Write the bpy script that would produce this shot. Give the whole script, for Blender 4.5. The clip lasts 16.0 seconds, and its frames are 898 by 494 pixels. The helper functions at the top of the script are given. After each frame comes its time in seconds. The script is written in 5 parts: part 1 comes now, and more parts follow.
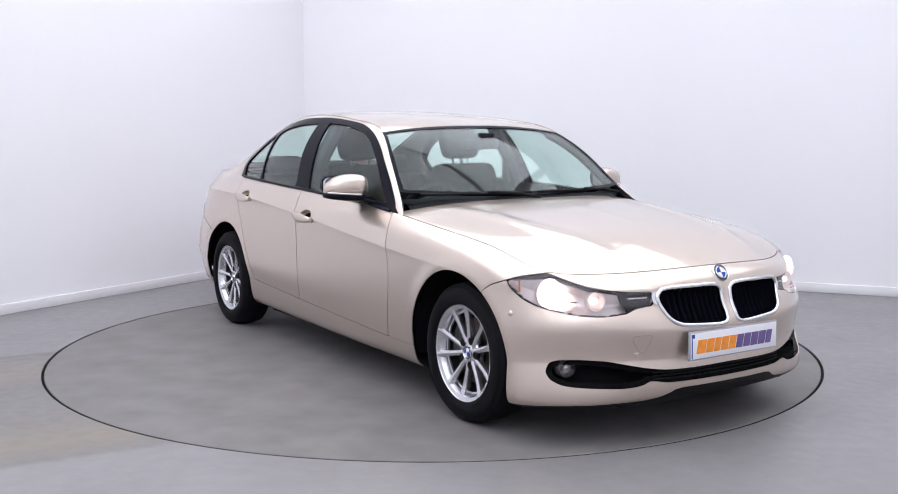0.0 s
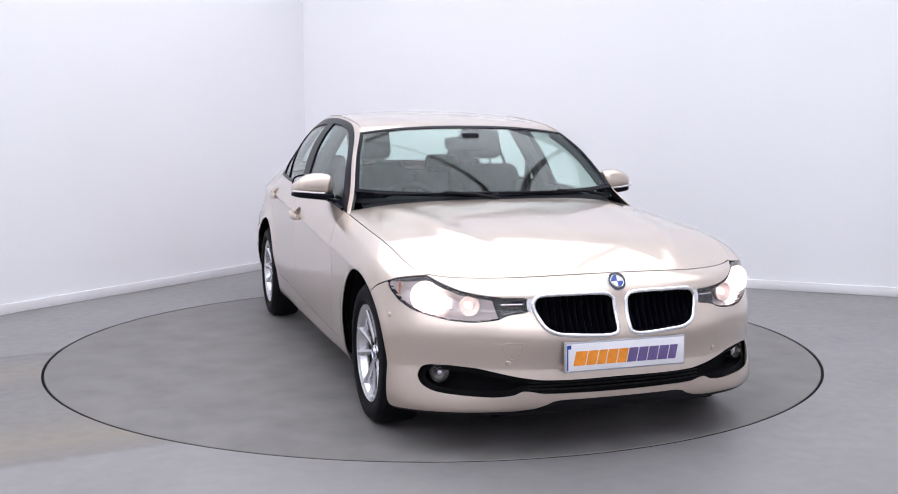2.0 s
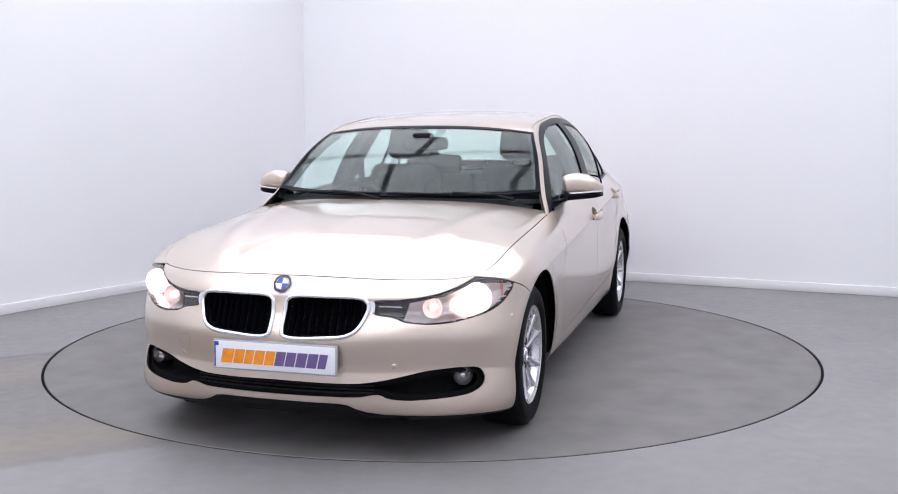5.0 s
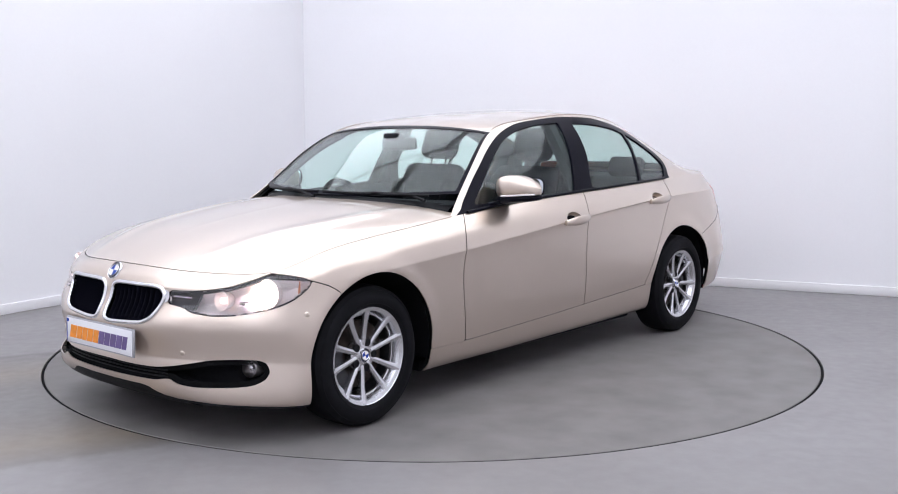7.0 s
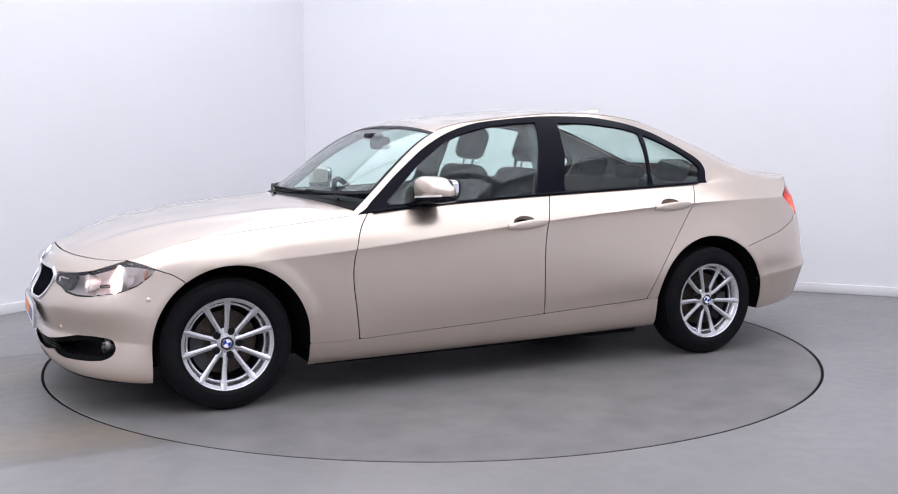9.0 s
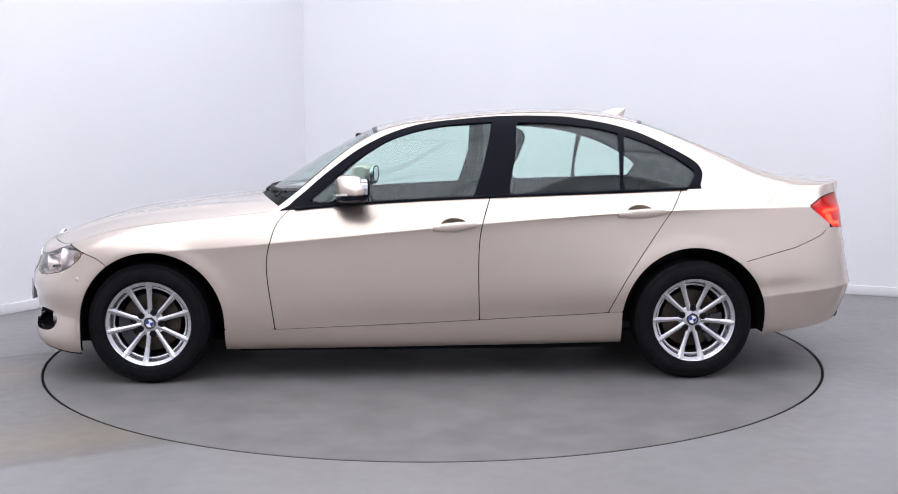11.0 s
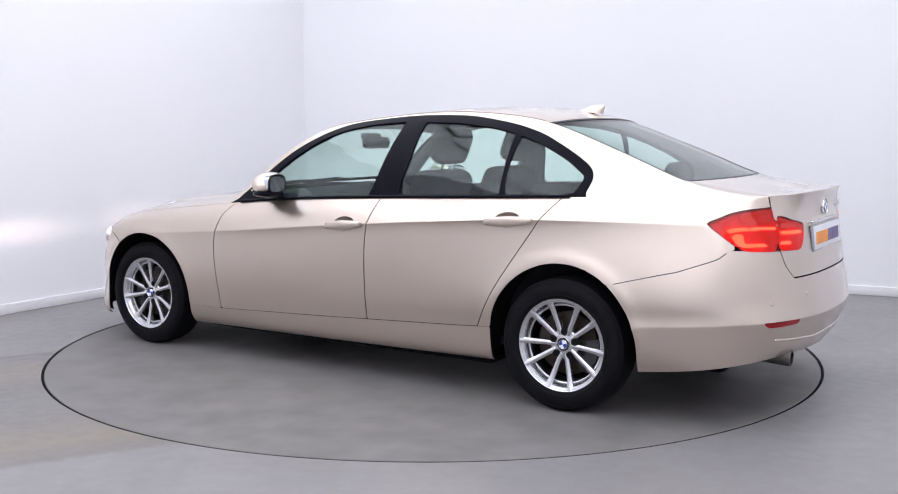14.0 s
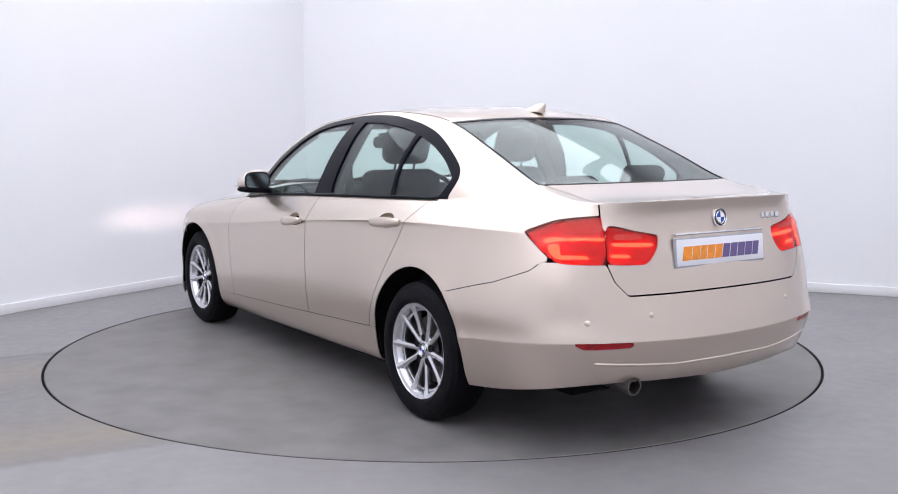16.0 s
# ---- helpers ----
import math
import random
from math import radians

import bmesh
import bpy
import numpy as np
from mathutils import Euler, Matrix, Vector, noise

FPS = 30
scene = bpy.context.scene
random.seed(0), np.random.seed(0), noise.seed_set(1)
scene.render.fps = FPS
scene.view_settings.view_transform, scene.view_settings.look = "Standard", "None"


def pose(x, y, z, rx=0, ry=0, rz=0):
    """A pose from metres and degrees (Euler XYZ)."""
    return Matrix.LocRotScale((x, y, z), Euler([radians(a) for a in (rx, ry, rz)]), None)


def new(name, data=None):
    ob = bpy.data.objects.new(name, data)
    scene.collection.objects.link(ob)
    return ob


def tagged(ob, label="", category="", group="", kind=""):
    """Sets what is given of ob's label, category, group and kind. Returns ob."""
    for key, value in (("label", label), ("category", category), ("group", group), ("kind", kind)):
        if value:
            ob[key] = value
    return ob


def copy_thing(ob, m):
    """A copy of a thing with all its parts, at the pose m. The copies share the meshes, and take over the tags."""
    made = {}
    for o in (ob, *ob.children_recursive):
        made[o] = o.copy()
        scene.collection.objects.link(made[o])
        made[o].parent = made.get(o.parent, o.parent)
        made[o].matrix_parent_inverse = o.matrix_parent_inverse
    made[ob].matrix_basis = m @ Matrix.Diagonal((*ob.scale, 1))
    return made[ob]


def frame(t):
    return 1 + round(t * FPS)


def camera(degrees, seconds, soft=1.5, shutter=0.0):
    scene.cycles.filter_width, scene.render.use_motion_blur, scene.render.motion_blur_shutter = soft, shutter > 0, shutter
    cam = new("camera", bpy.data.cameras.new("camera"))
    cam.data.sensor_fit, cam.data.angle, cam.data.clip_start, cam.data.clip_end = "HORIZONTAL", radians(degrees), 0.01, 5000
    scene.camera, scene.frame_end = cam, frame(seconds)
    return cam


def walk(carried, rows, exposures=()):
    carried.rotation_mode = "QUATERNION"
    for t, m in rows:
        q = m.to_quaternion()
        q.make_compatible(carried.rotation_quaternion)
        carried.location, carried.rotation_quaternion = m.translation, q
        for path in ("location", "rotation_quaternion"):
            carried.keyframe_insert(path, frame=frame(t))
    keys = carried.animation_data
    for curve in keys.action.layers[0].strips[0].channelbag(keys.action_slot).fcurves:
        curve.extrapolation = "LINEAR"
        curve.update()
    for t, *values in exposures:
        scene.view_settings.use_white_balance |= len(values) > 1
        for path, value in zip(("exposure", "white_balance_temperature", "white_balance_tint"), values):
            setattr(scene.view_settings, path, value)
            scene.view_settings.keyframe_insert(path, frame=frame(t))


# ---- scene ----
# ======== camera: a fixed tripod view over the turntable ========
cam = camera(47.9, 16.0, 1.0)
VIEW = pose(0, -6.071, 1.287, 90 - 6.503, 0.033, -0.836)
walk(cam, [(0.0, VIEW), (16.0, VIEW)], exposures=[(0.0, 0.0, 6500, 10), (16.0, 0.0, 6500, 10)])

# ======== light: white studio lit by rows of ceiling panels ========
world = bpy.data.worlds.new("studio")
scene.world = world
world.use_nodes = True
world.node_tree.nodes["Background"].inputs["Color"].default_value = (0.9, 0.9, 1.0, 1)
world.node_tree.nodes["Background"].inputs["Strength"].default_value = 0.05
PANEL_GLOW = 1.93
BULB_GLOW = 11.0
BEAM_GLOW = 20000.0


# ======== materials ========
def nodes_of(name):
    m = bpy.data.materials.new(name)
    m.use_nodes = True
    nt = m.node_tree
    return m, nt, nt.nodes["Principled BSDF"]


def add(nt, kind, **inputs):
    n = nt.nodes.new(kind)
    for k, v in inputs.items():
        n.inputs[k.replace("_", " ")].default_value = v
    return n


def coords(nt):
    return nt.nodes.new("ShaderNodeTexCoord").outputs["Object"]


def ramp(nt, source, stops):
    r = nt.nodes.new("ShaderNodeValToRGB")
    els = r.color_ramp.elements
    while len(els) < len(stops):
        els.new(0.5)
    for e, (p, c) in zip(els, stops):
        e.position, e.color = p, (*c, 1)
    nt.links.new(source, r.inputs["Fac"])
    return r.outputs["Color"]


def surface(name, color, rough=0.5, metal=0.0, vary=0.12, scale=8.0, fine=120.0, bump=0.0, coat=0.0, spec=0.5):
    """A plain surface with blotches at one scale and grain at another."""
    m, nt, b = nodes_of(name)
    co = coords(nt)
    big = add(nt, "ShaderNodeTexNoise", Scale=scale, Detail=6.0)
    small = add(nt, "ShaderNodeTexNoise", Scale=fine, Detail=3.0)
    nt.links.new(co, big.inputs["Vector"])
    nt.links.new(co, small.inputs["Vector"])
    mix = nt.nodes.new("ShaderNodeMath")
    mix.operation = "ADD"
    half = nt.nodes.new("ShaderNodeMath")
    half.operation = "MULTIPLY"
    half.inputs[1].default_value = 0.5
    nt.links.new(small.outputs["Fac"], half.inputs[0])
    nt.links.new(big.outputs["Fac"], mix.inputs[0])
    nt.links.new(half.outputs[0], mix.inputs[1])
    lo = tuple(c * (1 - vary) for c in color)
    hi = tuple(min(1, c * (1 + vary)) for c in color)
    nt.links.new(ramp(nt, mix.outputs[0], [(0.5, lo), (1.0, hi)]), b.inputs["Base Color"])
    b.inputs["Roughness"].default_value = rough
    b.inputs["Metallic"].default_value = metal
    b.inputs["Coat Weight"].default_value = coat
    b.inputs["Specular IOR Level"].default_value = spec
    if bump:
        bp = add(nt, "ShaderNodeBump", Strength=bump, Distance=0.002)
        nt.links.new(small.outputs["Fac"], bp.inputs["Height"])
        nt.links.new(bp.outputs["Normal"], b.inputs["Normal"])
    return m


def make_paint():
    m, nt, b = nodes_of("champagne metallic paint")
    co = coords(nt)
    flake = add(nt, "ShaderNodeTexVoronoi", Scale=900.0)
    nt.links.new(co, flake.inputs["Vector"])
    drift = add(nt, "ShaderNodeTexNoise", Scale=3.0, Detail=4.0)
    nt.links.new(co, drift.inputs["Vector"])
    c1 = ramp(nt, flake.outputs["Distance"], [(0.0, (0.725, 0.617, 0.532)), (0.8, (0.643, 0.547, 0.470))])
    nt.links.new(c1, b.inputs["Base Color"])
    b.inputs["Metallic"].default_value = 0.93
    r = nt.nodes.new("ShaderNodeMapRange")
    r.inputs["To Min"].default_value, r.inputs["To Max"].default_value = 0.30, 0.35
    nt.links.new(drift.outputs["Fac"], r.inputs["Value"])
    nt.links.new(r.outputs["Result"], b.inputs["Roughness"])
    b.inputs["Coat Weight"].default_value = 1.0
    b.inputs["Coat Roughness"].default_value = 0.035
    return m


def make_glass(name, tint, gloss=1.0, rough=0.0):
    m, nt, b = nodes_of(name)
    nt.nodes.remove(b)
    clear = add(nt, "ShaderNodeBsdfTransparent", Color=(*tint, 1))
    shine = add(nt, "ShaderNodeBsdfGlossy", Roughness=rough, Color=(gloss, gloss, gloss, 1))
    facing = add(nt, "ShaderNodeLayerWeight", Blend=0.5)
    steep = nt.nodes.new("ShaderNodeMath")
    steep.operation = "POWER"
    steep.inputs[1].default_value = 5.0
    nt.links.new(facing.outputs["Facing"], steep.inputs[0])
    amount = nt.nodes.new("ShaderNodeMath")
    amount.operation = "MULTIPLY_ADD"
    amount.inputs[1].default_value, amount.inputs[2].default_value = 0.7, 0.032
    nt.links.new(steep.outputs[0], amount.inputs[0])
    mix = nt.nodes.new("ShaderNodeMixShader")
    nt.links.new(amount.outputs[0], mix.inputs[0])
    nt.links.new(clear.outputs[0], mix.inputs[1])
    nt.links.new(shine.outputs[0], mix.inputs[2])
    nt.links.new(mix.outputs[0], nt.nodes["Material Output"].inputs["Surface"])
    return m


def make_glow(name, color, strength):
    m, nt, b = nodes_of(name)
    b.inputs["Base Color"].default_value = (*color, 1)
    b.inputs["Emission Color"].default_value = (*color, 1)
    b.inputs["Emission Strength"].default_value = strength
    return m


def make_floor():
    """Grey resin floor; a darker worn lane with brown tyre dirt leads in from one side."""
    m, nt, b = nodes_of("grey studio floor")
    co = coords(nt)
    big = add(nt, "ShaderNodeTexNoise", Scale=1.3, Detail=8.0, Roughness=0.6)
    small = add(nt, "ShaderNodeTexNoise", Scale=160.0, Detail=2.0)
    scratch = add(nt, "ShaderNodeTexNoise", Scale=14.0, Detail=6.0)
    for n in (big, small, scratch):
        nt.links.new(co, n.inputs["Vector"])
    base = ramp(nt, big.outputs["Fac"], [(0.3, (0.202, 0.191, 0.194)), (0.7, (0.248, 0.237, 0.239))])
    # lane coordinate: distance across the strip that runs in from the left
    dot = nt.nodes.new("ShaderNodeVectorMath")
    dot.operation = "DOT_PRODUCT"
    dot.inputs[1].default_value = (-0.46, 0.89, 0)
    nt.links.new(co, dot.inputs[0])
    wob = nt.nodes.new("ShaderNodeMath")
    wob.operation = "MULTIPLY_ADD"
    wob.inputs[1].default_value, wob.inputs[2].default_value = 0.05, -0.025
    nt.links.new(scratch.outputs["Fac"], wob.inputs[0])
    lane = nt.nodes.new("ShaderNodeMath")
    lane.operation = "ADD"
    nt.links.new(dot.outputs["Value"], lane.inputs[0])
    nt.links.new(wob.outputs[0], lane.inputs[1])
    to = nt.nodes.new("ShaderNodeMapRange")
    to.inputs["From Min"].default_value, to.inputs["From Max"].default_value = -1.6, 1.4
    nt.links.new(lane.outputs[0], to.inputs["Value"])
    k = ramp(nt, to.outputs["Result"], [
        (0.0, (1, 1, 1)), (0.105, (1, 1, 1)), (0.125, (0.76, 0.74, 0.70)), (0.20, (0.98, 0.88, 0.72)), (0.30, (0.82, 0.78, 0.72)),
        (0.40, (0.76, 0.76, 0.74)), (0.55, (0.76, 0.75, 0.72)), (0.66, (0.96, 0.88, 0.75)), (0.76, (0.80, 0.78, 0.74)), (0.815, (0.70, 0.69, 0.67)), (0.83, (1, 1, 1))])
    sep = nt.nodes.new("ShaderNodeSeparateXYZ")
    nt.links.new(co, sep.inputs[0])
    side = nt.nodes.new("ShaderNodeMath")
    side.operation = "LESS_THAN"
    side.inputs[1].default_value = -0.6
    nt.links.new(sep.outputs["X"], side.inputs[0])
    mul = nt.nodes.new("ShaderNodeMix")
    mul.data_type, mul.blend_type = "RGBA", "MULTIPLY"
    nt.links.new(side.outputs[0], mul.inputs["Factor"])
    nt.links.new(base, mul.inputs["A"])
    nt.links.new(k, mul.inputs["B"])
    nt.links.new(mul.outputs["Result"], b.inputs["Base Color"])
    r = nt.nodes.new("ShaderNodeMapRange")
    r.inputs["To Min"].default_value, r.inputs["To Max"].default_value = 0.30, 0.52
    nt.links.new(scratch.outputs["Fac"], r.inputs["Value"])
    nt.links.new(r.outputs["Result"], b.inputs["Roughness"])
    bp = add(nt, "ShaderNodeBump", Strength=0.15, Distance=0.001)
    nt.links.new(small.outputs["Fac"], bp.inputs["Height"])
    nt.links.new(bp.outputs["Normal"], b.inputs["Normal"])
    return m


PAINT = make_paint()
FLOOR = make_floor()
TABLE = surface("grey turntable resin", (0.190, 0.179, 0.177), 0.48, spec=0.16, vary=0.17, scale=4.5, fine=180, bump=0.12)
WALL = surface("white emulsion wall", (0.85, 0.845, 0.872), 0.75, vary=0.015, scale=0.7, fine=60, bump=0.05)
TRIM = surface("white gloss skirting", (0.80, 0.79, 0.81), 0.4, vary=0.03, scale=3)
# near black, also stands in for shade behind shut lines, grille and wheels
GAP = surface("black gap", (0.006, 0.006, 0.007), 0.9, spec=0.1)
BLACK = surface("satin black plastic", (0.007, 0.007, 0.009), 0.5, spec=0.16, vary=0.2, fine=300, bump=0.1)
GLOSSBLACK = surface("gloss black trim", (0.005, 0.005, 0.010), 0.28, vary=0.1, spec=0.07)
RUBBER = surface("tyre rubber", (0.006, 0.006, 0.008), 0.68, spec=0.12, vary=0.25, scale=20, fine=260, bump=0.25)
ALLOY = surface("silver alloy", (0.66, 0.66, 0.69), 0.26, metal=0.95, vary=0.05, scale=20, coat=0.3)
CHROME = surface("satin chrome", (0.78, 0.78, 0.80), 0.16, metal=1.0, vary=0.03)
MIRROR = surface("lamp reflector", (0.80, 0.74, 0.73), 0.28, metal=0.55, vary=0.02)
IRON = surface("brake disc iron", (0.055, 0.043, 0.038), 0.45, metal=0.9, vary=0.3, scale=30)
CLOTH = surface("dark grey seat cloth", (0.009, 0.0095, 0.013), 0.85, spec=0.15, vary=0.2, scale=30, fine=500, bump=0.4)
DASH = surface("dark dashboard", (0.009, 0.0095, 0.013), 0.7, spec=0.2, vary=0.15, fine=400, bump=0.3)
LINING = surface("grey headlining", (0.11, 0.11, 0.12), 0.9, vary=0.08, fine=300, bump=0.2)
WHITE = surface("white plate", (0.78, 0.78, 0.82), 0.35, vary=0.03)
BLUE = surface("blue enamel", (0.02, 0.06, 0.35), 0.25, vary=0.08, coat=0.5)
ORANGE = surface("orange print", (0.85, 0.28, 0.02), 0.4, vary=0.15, scale=40)
PURPLE = surface("purple grey print", (0.13, 0.09, 0.24), 0.4, vary=0.15, scale=40)
REDPLASTIC = surface("red lamp plastic", (0.30, 0.006, 0.010), 0.25, vary=0.25, scale=40)
AMBER = surface("orange red lamp plastic", (0.60, 0.07, 0.015), 0.25, vary=0.15, scale=40)
PALE = surface("clear lamp plastic", (0.75, 0.72, 0.72), 0.2, vary=0.05)
REDDARK = surface("dark red lamp edge", (0.10, 0.008, 0.01), 0.25, vary=0.1)
AMBERCLEAR = surface("amber ribs", (0.75, 0.32, 0.18), 0.2, vary=0.1)
PLATEEDGE = surface("plate edge", (0.42, 0.42, 0.46), 0.35, metal=0.3, vary=0.05)
CHROMEDARK = surface("dark enamel", (0.03, 0.03, 0.05), 0.2, vary=0.1, coat=0.6)
DARKMETAL = surface("dark cast metal", (0.05, 0.05, 0.055), 0.5, metal=0.6, vary=0.2, scale=40)
LINER = surface("rough black plastic", (0.006, 0.006, 0.008), 0.8, spec=0.1, vary=0.25, scale=15, fine=200, bump=0.3)
# for the pillar linings, and for the imitated shade of the bumper seam
LINING_AND_SEAM = surface("grey pillar plastic and seam shade", (0.05, 0.052, 0.057), 0.7, vary=0.1)
# darkened copy of the body paint, for lines that imitate shaded gaps
PAINTSHADE = surface("champagne darkened for seam shade", (0.42, 0.345, 0.30), 0.4, metal=0.3, vary=0.05)
FOGBOWL = surface("dull fog lamp bowl", (0.30, 0.29, 0.29), 0.3, metal=0.9, vary=0.1)
DULLSTEEL = surface("dull exhaust steel", (0.13, 0.12, 0.115), 0.35, metal=0.9, vary=0.2, scale=30)
# far darker than the alloy: the shade behind the spokes is put into its colour
BARREL = surface("rim barrel darkened as shade", (0.05, 0.05, 0.055), 0.45, metal=0.7, vary=0.1)
GLASS = make_glass("green tinted glass", (0.90, 0.972, 0.948))
LENS = make_glass("clear lens", (0.97, 0.96, 0.965))
REDLENS = make_glass("red lens", (0.97, 0.42, 0.38))
MIRRORGLASS = surface("mirror glass", (0.75, 0.8, 0.85), 0.02, metal=1.0, vary=0.01)
PANEL = make_glow("ceiling panel glow", (0.905, 0.93, 1.0), PANEL_GLOW)
BULB = make_glow("headlamp bulb glow", (1.0, 0.82, 0.77), BULB_GLOW)
SIDEBULB = make_glow("side bulb glow", (1.0, 0.84, 0.80), 1.4)
BEAM = make_glow("added beam slit glow", (1.0, 0.80, 0.72), BEAM_GLOW)
TAILGLOW = make_glow("tail lamp glow", (1.0, 0.36, 0.17), 3.2)
REDGLOW = make_glow("red lit lamp body", (0.60, 0.010, 0.016), 0.14)


# ======== mesh helpers ========
def mesh_of(name, verts, faces, material, smooth=True):
    me = bpy.data.meshes.new(name)
    me.from_pydata([tuple(map(float, v)) for v in verts], [], [tuple(map(int, f)) for f in faces])
    me.materials.append(material)
    if smooth:
        me.polygons.foreach_set("use_smooth", [True] * len(me.polygons))
    me.update()
    return me


def thing(name, label, category, m=None, group="", kind=""):
    ob = new(name)
    if m is not None:
        ob.matrix_basis = m
    return tagged(ob, label, category, group, kind)


def put(name, verts, faces, material, parent=None, label="", smooth=True):
    ob = new(name, mesh_of(name, verts, faces, material, smooth))
    ob.parent = parent
    if label:
        ob["label"] = label
    return ob


def part(name, bm, material, parent=None, label="", smooth=True):
    bmesh.ops.recalc_face_normals(bm, faces=bm.faces)
    me = bpy.data.meshes.new(name)
    bm.to_mesh(me)
    bm.free()
    me.materials.append(material)
    if smooth:
        me.polygons.foreach_set("use_smooth", [True] * len(me.polygons))
        me.set_sharp_from_angle(angle=radians(38))
    ob = new(name, me)
    ob.parent = parent
    if label:
        ob["label"] = label
    return ob


def box(bm, centre, size, bevel=0.0, m=None, segments=2, taper=1.0):
    """A rounded box added to bm; taper narrows its top."""
    t = bmesh.new()
    bmesh.ops.create_cube(t, size=1.0)
    bmesh.ops.scale(t, vec=size, verts=t.verts)
    if taper != 1.0:
        for v in t.verts:
            if v.co.z > 0:
                v.co.x *= taper
                v.co.y *= taper
    if bevel:
        bmesh.ops.bevel(t, geom=t.edges[:], offset=bevel, segments=segments, affect="EDGES", profile=0.5)
    bmesh.ops.translate(t, vec=centre, verts=t.verts)
    if m is not None:
        bmesh.ops.transform(t, matrix=m, verts=t.verts)
    own = {v: bm.verts.new(v.co) for v in t.verts}
    for f in t.faces:
        bm.faces.new([own[v] for v in f.verts])
    t.free()


def lathe(bm, profile, n=48, m=None):
    """Turn a profile of (radius, height) round z; closed where the radius is zero."""
    rings = []
    for r, z in profile:
        if r < 1e-6:
            rings.append([bm.verts.new((0, 0, z))])
        else:
            rings.append([bm.verts.new((r * math.cos(2 * math.pi * k / n), r * math.sin(2 * math.pi * k / n), z)) for k in range(n)])
    for a, b in zip(rings, rings[1:]):
        for k in range(n):
            q = [a[k % len(a)], a[(k + 1) % len(a)], b[(k + 1) % len(b)], b[k % len(b)]]
            q = list(dict.fromkeys(q))
            if len(q) > 2:
                bm.faces.new(q)
    made = [v for r in rings for v in r]
    if m is not None:
        bmesh.ops.transform(bm, matrix=m, verts=made)
    return made


def tube(bm, path, radius, n=10, closed=False):
    path = [Vector(p) for p in path]
    rings = []
    for i, p in enumerate(path):
        a = path[i - 1] if (i or closed) else p
        b = path[(i + 1) % len(path)] if (i + 1 < len(path) or closed) else p
        t = (b - a).normalized()
        s = t.cross(Vector((0.13, 0.2, 1))).normalized()
        w = s.cross(t)
        rings.append([bm.verts.new(p + radius * (math.cos(2 * math.pi * k / n) * s + math.sin(2 * math.pi * k / n) * w)) for k in range(n)])
    pairs = list(zip(rings, rings[1:])) + ([(rings[-1], rings[0])] if closed else [])
    for a, b in pairs:
        for k in range(n):
            bm.faces.new((a[k], a[(k + 1) % n], b[(k + 1) % n], b[k]))
    if not closed:
        bm.faces.new(rings[0][::-1])
        bm.faces.new(rings[-1])


# ======== the studio ========
CORNER = Vector((-1.272, 3.968, 0))
ALONG_A = Vector((-0.5222, -0.8528, 0))     # the wall that runs to the viewer's side
ALONG_B = Vector((0.9075, -0.42, 0))
LEN_A, LEN_B, HIGH = 10.7, 8.6, 3.7
R_TABLE = 2.2185


def build_floor():
    n, verts, faces = 256, [], []
    rings = [2.2330, 2.6, 3.2, 4.2, 6.0, 9.0, 13.0, 18.0]
    for r in rings:
        verts += [(r * math.cos(2 * math.pi * k / n), r * math.sin(2 * math.pi * k / n), 0) for k in range(n)]
    for i in range(len(rings) - 1):
        faces += [(i * n + k, (i + 1) * n + k, (i + 1) * n + (k + 1) % n, i * n + (k + 1) % n) for k in range(n)]
    base = len(verts)
    verts += [(2.2330 * math.cos(2 * math.pi * k / n), 2.2330 * math.sin(2 * math.pi * k / n), -0.12) for k in range(n)]
    faces += [(k, (k + 1) % n, base + (k + 1) % n, base + k) for k in range(n)]
    ob = put("floor", verts, faces, FLOOR, smooth=False)
    tagged(ob, "smooth grey resin studio floor with worn brownish lane", "floor", kind="structure")
    bm = bmesh.new()
    lathe(bm, [(0, -0.12), (2.30, -0.12), (2.30, -0.16), (0, -0.16)], 96)
    tagged(part("turntable_pit", bm, GAP), "dark pit under the turntable edge", "pit", kind="structure")


def build_turntable():
    table = thing("turntable", "round grey resin turntable flush with the floor", "turntable")
    bm = bmesh.new()
    lathe(bm, [(0, 0.0), (1.0, 0.0), (1.9, 0.0), (R_TABLE - 0.004, 0.0), (R_TABLE, -0.004), (R_TABLE, -0.06), (0, -0.06)], 256)
    part("disc", bm, TABLE, table, smooth=False)
    # black ring added in the gap, so that its shade reads as a line
    bm = bmesh.new()
    lathe(bm, [(R_TABLE + 0.0005, -0.002), (R_TABLE + 0.010, -0.003), (R_TABLE + 0.010, -0.05), (R_TABLE + 0.0005, -0.05), (R_TABLE + 0.0005, -0.002)], 256)
    part("rim_gap_ring", bm, GAP, table, "black ring that darkens the gap round the rim")
    return table


